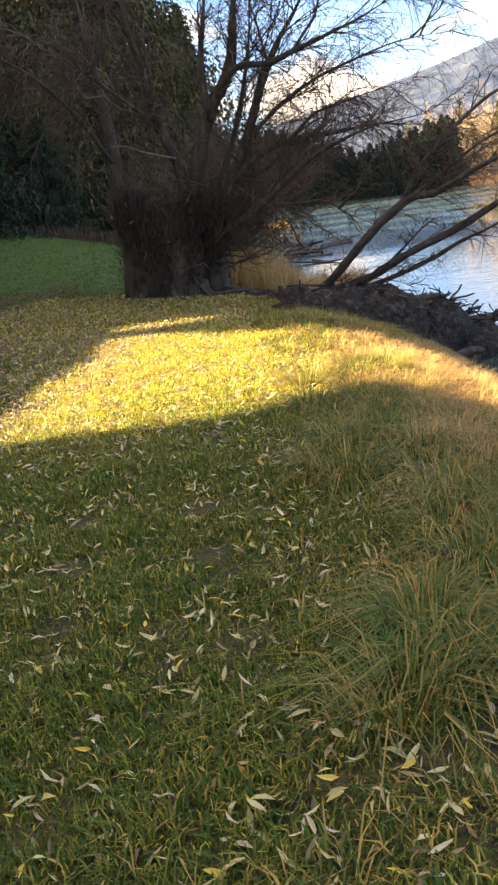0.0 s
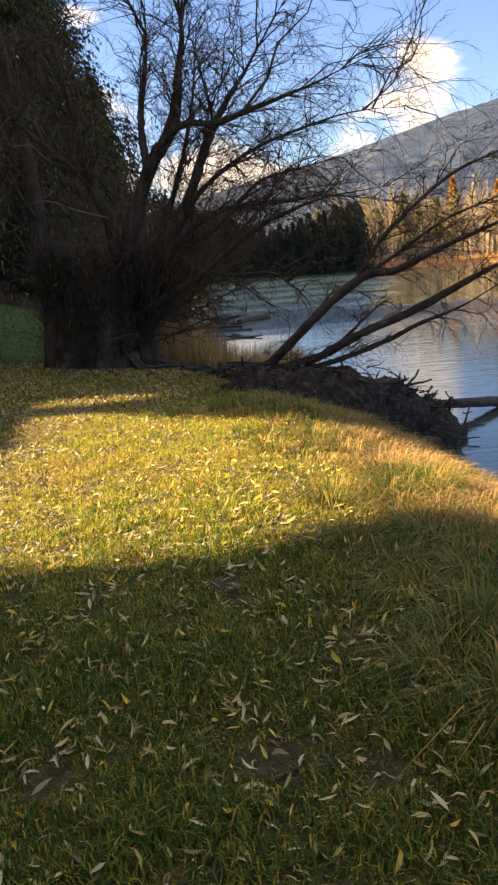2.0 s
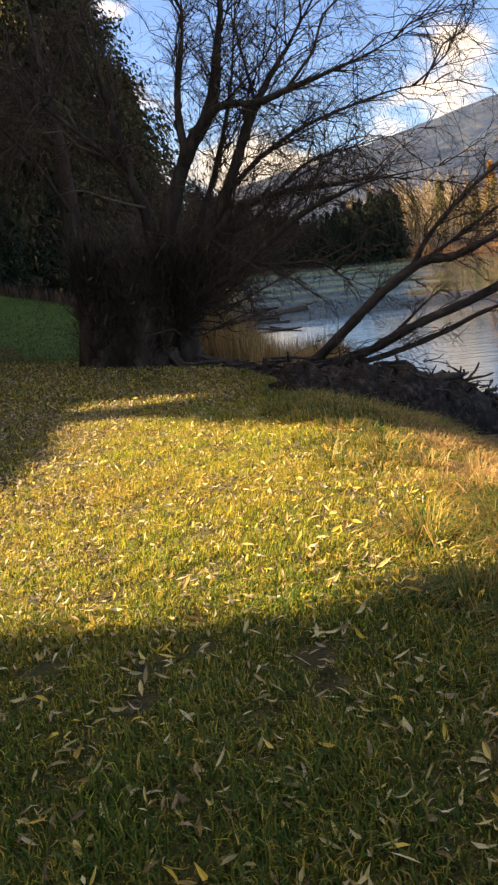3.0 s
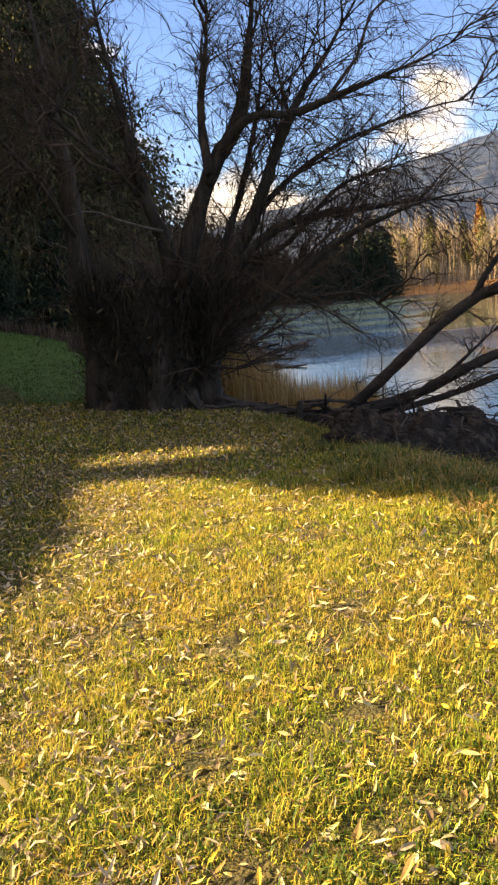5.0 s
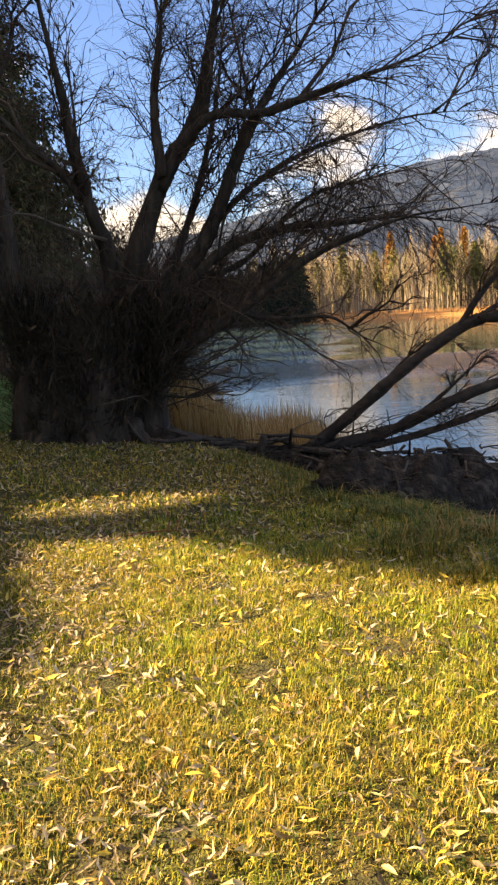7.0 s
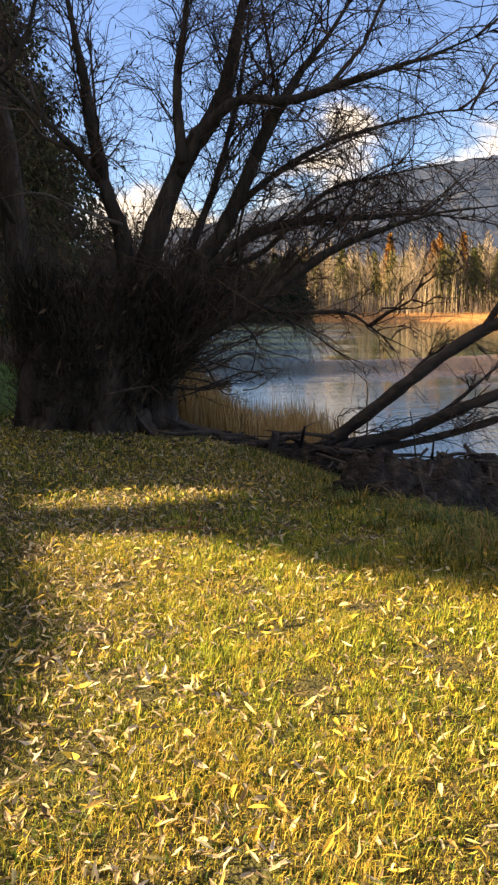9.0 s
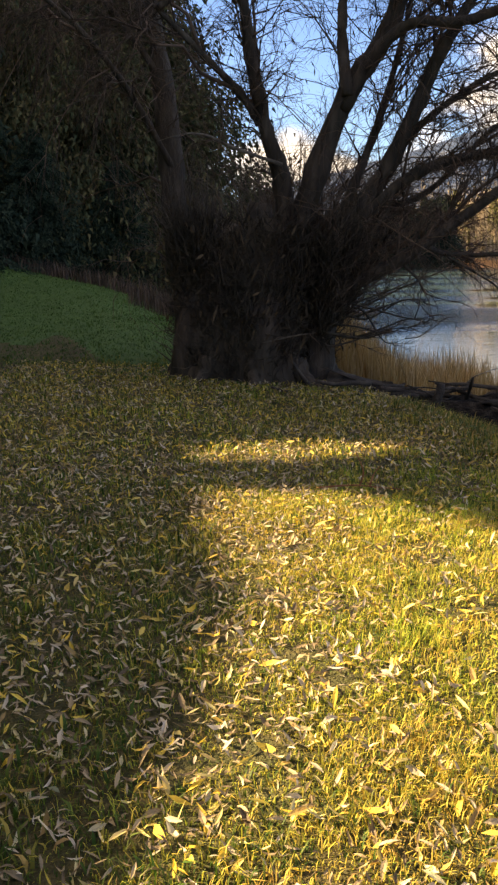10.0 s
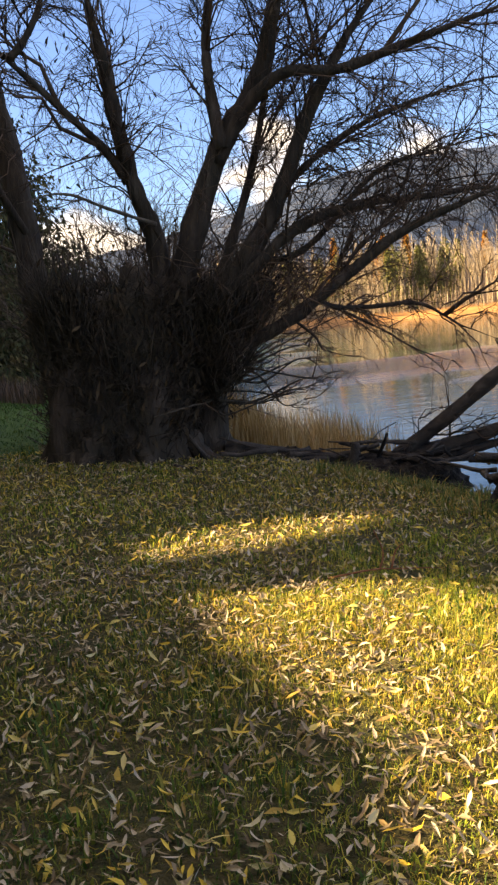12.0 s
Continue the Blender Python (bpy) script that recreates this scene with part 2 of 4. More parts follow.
def water_material():
    m = bpy.data.materials.new("river_water")
    m.use_nodes = True
    nt = m.node_tree
    N, K = nt.nodes.new, nt.links.new
    b = nt.nodes["Principled BSDF"]
    b.inputs["Base Color"].default_value = (0.035, 0.062, 0.05, 1)
    b.inputs["IOR"].default_value = 1.333
    b.inputs["Specular IOR Level"].default_value = 0.5
    tc, mp, mp2 = N("ShaderNodeTexCoord"), N("ShaderNodeMapping"), N("ShaderNodeMapping")
    mp.inputs["Scale"].default_value = (0.55, 2.2, 1)
    mp.inputs["Rotation"].default_value = (0, 0, radians(12))
    mp2.inputs["Scale"].default_value = (0.022, 0.10, 1)
    mp2.inputs["Rotation"].default_value = (0, 0, radians(14))
    n1, n2, zone, bp, mul = N("ShaderNodeTexNoise"), N("ShaderNodeTexNoise"), N("ShaderNodeMapRange"), N("ShaderNodeBump"), N("ShaderNodeMath")
    K(tc.outputs["Object"], mp.inputs[0])
    K(tc.outputs["Object"], mp2.inputs[0])
    K(mp.outputs[0], n1.inputs["Vector"])
    K(mp2.outputs[0], n2.inputs["Vector"])
    n1.inputs["Scale"].default_value, n1.inputs["Detail"].default_value = 1.6, 4.0
    n2.inputs["Scale"].default_value, n2.inputs["Detail"].default_value = 1.0, 3.0
    # a wind-ruffled reach: a streak across the river and the whole of its shaded side
    def ramp_of(value, lo, hi, start, end):
        r = N("ShaderNodeMapRange")
        r.interpolation_type = "SMOOTHSTEP"
        r.inputs[1].default_value, r.inputs[2].default_value, r.inputs[3].default_value, r.inputs[4].default_value = lo, hi, start, end
        K(value, r.inputs[0])
        return r.outputs[0]

    def sum_of(kind, one, two, third=0.0):
        n = N("ShaderNodeMath")
        n.operation = kind
        for k, value in enumerate((one, two, third)):
            if isinstance(value, float):
                n.inputs[k].default_value = value
            else:
                K(value, n.inputs[k])
        return n.outputs[0]

    axes = N("ShaderNodeSeparateXYZ")
    K(tc.outputs["Object"], axes.inputs[0])
    wander = sum_of("MULTIPLY_ADD", n2.outputs[0], 26.0, -13.0)
    along = sum_of("ADD", axes.outputs["Y"], wander)
    across = sum_of("MULTIPLY_ADD", axes.outputs["Y"], -0.24, axes.outputs["X"])
    near_side, far_side = ramp_of(along, 40.0, 44.0, 0.0, 1.0), ramp_of(along, 52.0, 58.0, 1.0, 0.0)
    shaded = ramp_of(sum_of("ADD", across, wander), -3.0, 3.0, 1.0, 0.0)
    reach = sum_of("MULTIPLY", near_side, sum_of("MAXIMUM", far_side, shaded))
    zone.inputs[3].default_value, zone.inputs[4].default_value = 0.03, 1.0
    K(reach, zone.inputs[0])
    mul.operation = "MULTIPLY"
    centre = N("ShaderNodeMath")
    centre.operation = "SUBTRACT"
    centre.inputs[1].default_value = 0.5
    K(n1.outputs[0], centre.inputs[0])
    K(centre.outputs[0], mul.inputs[0])
    K(zone.outputs[0], mul.inputs[1])
    bp.inputs["Strength"].default_value, bp.inputs["Distance"].default_value = 1.0, 0.34
    K(mul.outputs[0], bp.inputs["Height"])
    K(bp.outputs[0], b.inputs["Normal"])
    rg = N("ShaderNodeMapRange")
    rg.inputs[3].default_value, rg.inputs[4].default_value = 0.02, 0.09
    K(zone.outputs[0], rg.inputs[0])
    K(rg.outputs[0], b.inputs["Roughness"])
    return m


M_WATER = water_material()


# ---- mesh helpers ----
class Soup:
    """Collects vertices, quads and triangles, and makes one mesh of them."""

    def __init__(self):
        self.v, self.q, self.t, self.n = [], [], [], 0

    def add(self, v, q=None, t=None):
        if q is not None and len(q):
            self.q.append(np.asarray(q, dtype=np.int32) + self.n)
        if t is not None and len(t):
            self.t.append(np.asarray(t, dtype=np.int32) + self.n)
        self.v.append(np.asarray(v, dtype=np.float32))
        self.n += len(v)
        return self

    def mesh(self, name, mat, smooth=True):
        v = np.concatenate(self.v)
        q = np.concatenate(self.q) if self.q else np.zeros((0, 4), np.int32)
        t = np.concatenate(self.t) if self.t else np.zeros((0, 3), np.int32)
        me = bpy.data.meshes.new(name)
        me.vertices.add(len(v))
        me.vertices.foreach_set("co", v.ravel())
        loops = np.concatenate([q.ravel(), t.ravel()])
        me.loops.add(len(loops))
        me.loops.foreach_set("vertex_index", loops)
        me.polygons.add(len(q) + len(t))
        start = np.concatenate([np.arange(len(q)) * 4, len(q) * 4 + np.arange(len(t)) * 3]).astype(np.int32)
        me.polygons.foreach_set("loop_start", start)
        me.update(calc_edges=True)
        me.polygons.foreach_set("use_smooth", np.full(len(q) + len(t), smooth))
        for one in (mat if isinstance(mat, (list, tuple)) else [mat]):
            me.materials.append(one)
        me.validate()
        return me


def part(name, soup, mat, parent=None, label="", smooth=True):
    ob = new(name, soup.mesh(name, mat, smooth))
    ob.parent = parent
    if label:
        tagged(ob, label)
    return ob


def spline(points, n=6):
    """Catmull-Rom through the points, n steps a span."""
    p = np.asarray(points, float)
    p = np.vstack([2 * p[0] - p[1], p, 2 * p[-1] - p[-2]])
    out = []
    for i in range(1, len(p) - 2):
        for k in range(n):
            u = k / n
            a, b, c, d = p[i - 1], p[i], p[i + 1], p[i + 2]
            out.append(0.5 * (2 * b + (c - a) * u + (2 * a - 5 * b + 4 * c - d) * u * u + (3 * b - a - 3 * c + d) * u ** 3))
    out.append(p[-2])
    return np.array(out)


def tube(soup, path, r0, r1, sides=6, rough=0.0, rng=None):
    path = np.asarray(path, float)
    n = len(path)
    t = np.gradient(path, axis=0)
    t /= np.linalg.norm(t, axis=1, keepdims=True) + 1e-9
    ref = np.array([0.31, 0.9, 0.2]) if abs(t[0][1]) < 0.8 else np.array([0.9, 0.2, 0.3])
    u = np.cross(t, ref)
    u /= np.linalg.norm(u, axis=1, keepdims=True) + 1e-9
    w = np.cross(t, u)
    r = np.linspace(r0, r1, n) if np.isscalar(r0) else np.asarray(r0)
    a = np.arange(sides) * 2 * np.pi / sides
    rr = np.ones((n, sides)) * r[:, None]
    if rough and rng is not None:
        rr *= 1 + rough * (rng.random((n, sides)) - 0.5) + rough * 0.8 * (rng.random(sides) - 0.5)[None, :]
    v = path[:, None, :] + rr[..., None] * (np.cos(a)[None, :, None] * u[:, None, :] + np.sin(a)[None, :, None] * w[:, None, :])
    i, j = np.meshgrid(np.arange(n - 1), np.arange(sides), indexing="ij")
    k = (j + 1) % sides
    q = np.stack([i * sides + j, i * sides + k, (i + 1) * sides + k, (i + 1) * sides + j], -1).reshape(-1, 4)
    v = v.reshape(-1, 3)
    v = np.vstack([v, path[0], path[-1]])
    b = np.arange(sides)
    caps = np.concatenate([np.stack([np.full(sides, n * sides), (b + 1) % sides, b], -1),
                           np.stack([np.full(sides, n * sides + 1), (n - 1) * sides + b, (n - 1) * sides + (b + 1) % sides], -1)])
    soup.add(v, q, caps)


def smooth01(a, b, x):
    u = np.clip((x - a) / (b - a), 0, 1)
    return u * u * (3 - 2 * u)


# ---- the lie of the land ----
EDGE_Y = np.array([-30, 0, 2, 4.5, 7.4, 10, 11.5, 13.2, 14.5, 16, 17, 19, 21, 26, 34, 45, 55, 72, 95, 120, 132, 160])
EDGE_X = np.array([0.2, 0.4, 0.5, 0.9, 1.05, 1.05, 1.05, 1.0, 1.0, 0.8, 0.55, 0.0, -0.8, -1.5, -0.6, 0.3, 1.6, 3.0, 1.0, 1.6, 4.0, 6.0])


def edge_x(y):
    return np.interp(y, EDGE_Y, EDGE_X)


def lawn_z(x, y):
    xx = np.where(x < -4.0, -4.0 + (x + 4.0) * 0.12, x)
    near = 0.165 + 0.107 * np.clip(xx, -8, 3) - 0.0308 * np.clip(y, -6, 40)
    flat = -0.6 + 0.01 * np.clip(xx, -9, 3) - 0.004 * (np.clip(y, 17, 90) - 17)
    w = smooth01(10.3, 18.0, y)
    low = smooth01(28, 46, y) * smooth01(-7, -1.5, x - edge_x(y))
    flat = flat * (1 - low) - 1.8 * low
    fall = -0.0523 * np.clip(x + 0.1, -32, 6) * (1 - 0.8 * low)
    climb = 0.2 * np.clip(-4.6 - x, 0, 8) * smooth01(27, 43, y)
    return near * (1 - w) + flat * w + fall + climb + 0.018 * np.sin(2.1 * x + 0.7 * y) * np.sin(1.3 * y - 0.5 * x)


def far_y(x):
    return 132 - 0.25 * (np.clip(x, 0, 140) - 30)


def land_z(x, y):
    crest = edge_x(y) - np.interp(y, [0, 3, 8, 12, 14.5, 17, 20, 24], [0.25, 0.4, 0.5, 0.6, 1.1, 0.8, 0.3, 0.0])
    d = x - crest
    top = lawn_z(np.minimum(x, crest + 0.3), y)
    # the bank rounds off and falls ever more steeply to the water
    dd = np.clip(d, 0, 30)
    dd = np.sqrt(dd * dd + 0.09) - 0.3
    first = np.interp(y, [0, 2, 5, 8, 12, 16, 20, 24, 40], [0.45, 0.35, 0.27, 0.40, 0.46, 0.24, 0.4, 0.65, 0.45])
    more = np.interp(y, [0, 2, 5, 13, 16, 20], [0.05, 0.04, 0.02, 0.02, 0.013, 0.02])
    z = top - first * dd - more * dd ** 3 + np.where(dd > 0.3, 0.03, 0) * np.sin(3.1 * x + 1.3 * y) * np.sin(2.3 * y)
    z = np.maximum(z, -3.4)
    f = y - far_y(x)
    bank = -3.1 + 1.0 * smooth01(-6, 2.5, f) + 1.0 * smooth01(0, 12, f) + 1.2 * smooth01(13, 40, f) + 5 * smooth01(22, 90, f) * smooth01(30, 55, x)
    side = -3.1 + 3.8 * smooth01(230, 270, x)
    z = np.maximum(z, np.where(d > 0, np.maximum(bank, side), -99))
    return z


def graded(lo, hi, fine_lo, fine_hi, step, grow):
    mid = list(np.arange(fine_lo, fine_hi + 1e-6, step))
    s, p = step, fine_hi
    while p < hi:
        s *= grow
        p += s
        mid.append(min(p, hi))
    s, p, left = step, fine_lo, []
    while p > lo:
        s *= grow
        p -= s
        left.append(max(p, lo))
    return np.array(left[::-1] + mid)


def build_ground():
    xs = graded(-2500, 2500, -5, 6, 0.14, 1.09)
    ys = graded(-1500, 2500, -1, 24, 0.16, 1.06)
    X, Y = np.meshgrid(xs, ys, indexing="ij")
    Z = land_z(X, Y)
    v = np.stack([X, Y, Z], -1).reshape(-1, 3)
    ny = len(ys)
    i, j = np.meshgrid(np.arange(len(xs) - 1), np.arange(ny - 1), indexing="ij")
    q = np.stack([i * ny + j, (i + 1) * ny + j, (i + 1) * ny + j + 1, i * ny + j + 1], -1).reshape(-1, 4)
    s = Soup().add(v, q)
    ob = part("ground", s, [M_LAWN, M_FARLAWN, M_DIRT, M_FARGRASS, M_FOREST])
    c = v[q].mean(1)
    x, y, z = c[:, 0], c[:, 1], c[:, 2]
    d = x - edge_x(y)
    m = np.zeros(len(c), np.int32)
    m[(y + 2.2 * np.sin(x * 1.3) + 1.1 * np.sin(x * 3.7 + y) > 23) | (x + 1.2 * np.sin(y * 0.9) + 0.7 * np.sin(y * 2.3 + x) < -8)] = 1
    m[(d > 0.3)] = 2
    m[(y > 50)] = 4
    f = y - far_y(x)
    m[(f > -3) & (f < 14) & (x > 29)] = 3
    m[(y > 60) & (d < 0)] = 4
    ob.data.polygons.foreach_set("material_index", m)
    return tagged(ob, "sloping autumn lawn with an earth river bank", "ground", kind="structure")


build_ground()
ws = Soup().add([(-60, -400, WATER_Z), (900, -400, WATER_Z), (900, 900, WATER_Z), (-60, 900, WATER_Z)], [(0, 1, 2, 3)])
tagged(part("water", ws, M_WATER), "calm river water with ruffled streaks reflecting sky and trees", "river", kind="structure")


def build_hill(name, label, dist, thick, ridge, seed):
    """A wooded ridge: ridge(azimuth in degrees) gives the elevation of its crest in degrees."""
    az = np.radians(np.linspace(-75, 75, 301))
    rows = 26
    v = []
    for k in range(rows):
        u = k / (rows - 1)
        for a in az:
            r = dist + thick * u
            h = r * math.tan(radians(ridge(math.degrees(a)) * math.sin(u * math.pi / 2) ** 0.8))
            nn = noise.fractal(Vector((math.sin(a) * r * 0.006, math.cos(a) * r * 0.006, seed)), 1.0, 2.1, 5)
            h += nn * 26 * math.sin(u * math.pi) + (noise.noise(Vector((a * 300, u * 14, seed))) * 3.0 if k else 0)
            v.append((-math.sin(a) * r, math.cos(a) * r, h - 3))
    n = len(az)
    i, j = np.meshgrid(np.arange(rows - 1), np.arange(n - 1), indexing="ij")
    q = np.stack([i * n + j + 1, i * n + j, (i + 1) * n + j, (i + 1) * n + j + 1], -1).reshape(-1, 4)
    return tagged(part(name, Soup().add(v, q), M_HAZED_HILL), label, "hill", kind="structure")


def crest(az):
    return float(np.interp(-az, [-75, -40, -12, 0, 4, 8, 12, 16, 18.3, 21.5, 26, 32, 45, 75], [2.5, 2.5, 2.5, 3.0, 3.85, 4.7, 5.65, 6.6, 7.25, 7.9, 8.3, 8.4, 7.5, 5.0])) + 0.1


build_hill("backdrop", "wooded autumn mountain ridge with haze put into its colour", 700, 900, crest, 3.0)


# ---- trees ----
def spray(rng, soup, base, tip, width, droop, count, size):
    """Needle clumps along a twig: narrow triangles that hang from it."""
    u = rng.random(count) ** 0.8
    c = base + (tip - base) * u[:, None] + rng.normal(0, 1, (count, 3)) * width * (1.1 - 0.6 * u)[:, None] * 0.5
    d = (tip - base) / (np.linalg.norm(tip - base) + 1e-9)
    dirs = d * 0.6 + rng.normal(0, 0.55, (count, 3)) + np.array([0, 0, -droop])
    dirs /= np.linalg.norm(dirs, axis=1, keepdims=True)
    side = np.cross(dirs, rng.normal(0, 1, (count, 3)))
    side /= np.linalg.norm(side, axis=1, keepdims=True) + 1e-9
    ln = size * (0.6 + 0.8 * rng.random(count))[:, None]
    v = np.stack([c - side * ln * 0.24, c + side * ln * 0.24, c + dirs * ln], 1).reshape(-1, 3)
    soup.add(v, None, np.arange(count * 3).reshape(-1, 3))


def conifer_parts(seed, h, r, branches, clumps, size, droop=0.5, bare=0.05, shape=0.9):
    rng = np.random.default_rng(seed)
    trunk, crown = Soup(), Soup()
    path = np.array([(0.02 * h * math.sin(k), 0.015 * h * math.cos(k * 1.7), h * k / 6) for k in range(7)]) * np.array([0.3, 0.3, 1])
    tube(trunk, path, 0.022 * h, 0.002 * h, 7)
    for i in range(branches):
        u = bare + (1 - bare) * (i + rng.random()) / branches
        a = i * 2.399 + rng.normal(0, 0.3)
        ln = r * (1 - u) ** shape * (0.72 + 0.4 * rng.random()) + 0.03 * r
        z = u * h
        base = np.array([0.0, 0.0, z])
        tip = np.array([math.cos(a) * ln, math.sin(a) * ln, z - ln * (0.28 + 0.25 * rng.random()) + 0.25 * ln * u])
        spray(rng, crown, base, tip, 0.2 * ln + 0.12 * size, droop, clumps, size * (1.05 - 0.4 * u))
    return trunk, crown


def conifer_tree(name, label, seed, h, r, mat, branches=170, clumps=26, size=0.5, droop=0.5, bare=0.05, shape=0.9, group=""):
    tree = new(name)
    t, c = conifer_parts(seed, h, r, branches, clumps, size, droop, bare, shape)
    part("trunk", t, M_BARK, tree)
    part("crown", c, mat, tree, smooth=False)
    return tagged(tree, label, "tree", group)


def bare_tree(name, label, seed, h, spread, group, crown_mat=None, leafy=0, trunk_mat=None):
    rng = np.random.default_rng(seed)
    tree = new(name)
    t, tw = Soup(), Soup()
    lean = rng.normal(0, 0.03, 2)
    path = np.array([(lean[0] * h * u + 0.02 * h * math.sin(5 * u + seed), lean[1] * h * u, h * u) for u in np.linspace(0, 1, 8)])
    tube(t, path, 0.014 * h, 0.002 * h, 5)
    for i in range(30):
        u = 0.22 + 0.75 * rng.random()
        b = np.array([np.interp(u, np.linspace(0, 1, 8), path[:, k]) for k in range(3)])
        a = rng.random() * 6.28
        ln = spread * h * (1.1 - u) * (0.5 + 0.7 * rng.random())
        e = b + np.array([math.cos(a) * ln, math.sin(a) * ln, ln * (0.9 + rng.random())])
        m = (b + e) / 2 + np.array([math.cos(a) * ln, math.sin(a) * ln, -ln * 0.2]) * 0.2
        tube(tw, spline([b, m, e], 2), 0.0045 * h, 0.0012 * h, 3)
        for _ in range(7):
            v = rng.random()
            p = b + (e - b) * (0.25 + 0.75 * v)
            d = np.array([math.cos(a), math.sin(a), 1.2]) + rng.normal(0, 0.7, 3)
            tube(tw, np.array([p, p + d * ln * 0.16, p + d * ln * 0.3 + np.array([0, 0, 0.05 * ln])]), 0.0018 * h, 0.0007 * h, 3)
    part("trunk", t, trunk_mat or M_BIRCH, tree)
    tagged(part("twig_crown", tw, M_BARETWIG, tree), kind="stuff")
    if leafy:
        cr = Soup()
        for i in range(leafy):
            u = 0.12 + 0.86 * rng.random()
            a = rng.random() * 6.28
            ln = spread * h * (1.08 - u) ** 0.7
            b = np.array([path[0][0], path[0][1], u * h])
            spray(rng, cr, b, b + np.array([math.cos(a) * ln, math.sin(a) * ln, ln * 0.6]), 0.3 * ln, 0.2, 14, 0.045 * h)
        part("crown", cr, crown_mat, tree, smooth=False)
    return tagged(tree, label, "tree", group)


def plant(proto, spots, rng, s_lo, s_hi, z=None, lie=Matrix()):
    """Sets the prototype on the first spot and copies on the others."""
    for i, (x, y) in enumerate(spots):
        s = s_lo + (s_hi - s_lo) * rng.random()
        zz = float(land_z(np.array(x), np.array(y))) - 0.1 if z is None else z
        m = pose(x, y, zz, 0, 0, rng.random() * 360)
        ob = proto if i == 0 else copy_thing(proto, m)
        ob.matrix_basis = lie @ m @ Matrix.Diagonal((s, s, s, 1))


TR = random.Random(5)
# the evergreen that stands behind the willow, and the dark wood beyond the lawn
plant(conifer_tree("spruce_tree", "tall broad spruce with browned drooping twigs beyond the lawn", 11, 24.5, 12.4, M_BROWNSPRUCE, 1050, 340, 0.30, 1.0, 0.02, 0.88), [(-9.2, 54)], TR, 1, 1)
# those from y 70 on were added, mostly hidden, to shade the shore
plant(conifer_tree("spruce_tree", "dark spruce at the edge of the lawn", 12, 15, 4.6, M_SHADESPRUCE, 340, 110, 0.26, 0.8, 0.0, 0.75, "spruces along the lawn"),
      [(-14.5, 43), (-17, 47), (-22, 44), (-14, 60), (-27, 52), (-12, 70), (-20, 62), (-11, 80), (-9.5, 92), (-8, 104)], TR, 0.95, 1.35)
# hidden spruces added on the sun's side to shade the far-shore wood
plant(conifer_tree("tall_spruce_tree", "tall dark spruce added out of sight to shade the far shore", 17, 25, 5.6, M_SHADESPRUCE, 260, 60, 0.5, 0.7, 0.0, 0.7, "tall spruces by the far shore"),
      [(-6.8, 129), (-9, 135), (-7, 139), (-11, 142), (-7.2, 146), (-12, 150), (-7.6, 153), (-13, 158), (-8, 160), (-8.4, 167), (-15, 134)], TR, 0.95, 1.1)
plant(conifer_tree("small_spruce_tree", "low dark spruce at the edge of the lawn", 13, 6.5, 3.2, M_SHADESPRUCE, 240, 110, 0.17, 0.7, 0.0, 0.7, "low spruces by the lawn"),
      [(-9.5, 43.5), (-12, 40.5), (-6.6, 46), (-18, 41)], TR, 0.8, 1.05)
# unseen tall trees added sunward to shade the lawn, a gap letting sun through
SHADE = conifer_tree("spruce_tree", "unseen broad dense dark spruce added to shade the lawn", 14, 17, 4.2, M_SPRUCE, 260, 60, 0.75, 0.6, 0.0, 0.6, "spruces that shade the lawn")
plant(SHADE, [(-15.0, y) for y in (-15.5, -11, -6.5, -2.5, 1.2, 4.0, 21.8, 24.8, 28.5, 32.5, 37)] + [(-18.5, y) for y in (-13, -8, -3.5, 0.4, 4.2, 6.0, 23.4, 27, 31, 35)], TR, 0.98, 1.06, -0.65, LEVEL)


def needles_over(soup, rng, v, count, size):
    """Short sprays that stand out all over a dense crown."""
    c = v[rng.integers(0, len(v), count)] + rng.normal(0, 0.05, (count, 3))
    d = rng.normal(0, 1, (count, 3))
    d /= np.linalg.norm(d, axis=1, keepdims=True)
    e = np.cross(d, rng.normal(0, 1, (count, 3)))
    e /= np.linalg.norm(e, axis=1, keepdims=True) + 1e-9
    soup.add(np.stack([c - e * size * 0.3, c + e * size * 0.3, c + d * size], 1).reshape(-1, 3), None, np.arange(count * 3).reshape(-1, 3))


def shade_tree(name, label, seed, x, y, profile, flat, sprays):
    """Unseen shade tree, close-grown: profile gives the crown's radius at each height."""
    rng = np.random.default_rng(seed)
    base = -0.75
    hs, rs = zip(*profile)
    zz = np.unique(np.concatenate([np.linspace(hs[0], hs[-1], 60), hs]))
    sides = 40
    v = []
    for z in zz:
        r = float(np.interp(z, hs, rs))
        for k in range(sides):
            a = 2 * math.pi * k / sides
            b = 1 + 0.07 * noise.noise(Vector((math.cos(a) * 2.5, math.sin(a) * 2.5, z * 1.2 + seed)))
            v.append((r * flat * b * math.cos(a), r * b * math.sin(a), z - base))
    v = np.array(v)
    i, j = np.meshgrid(np.arange(len(zz) - 1), np.arange(sides), indexing="ij")
    k = (j + 1) % sides
    q = np.stack([i * sides + j, i * sides + k, (i + 1) * sides + k, (i + 1) * sides + j], -1).reshape(-1, 4)
    tree = new(name)
    tree.matrix_basis = LEVEL @ pose(x, y, base)
    t, leaf = Soup(), Soup()
    tube(t, [(0, 0, -0.2), (0.03, 0, 2), (0, 0.02, hs[-1] * 0.8)], 0.3, 0.06, 9)
    needles_over(leaf, rng, v, sprays, 0.2)
    part("trunk", t, M_BARK, tree)
    crown = part("crown", Soup().add(v, q), M_SPRUCE, tree)
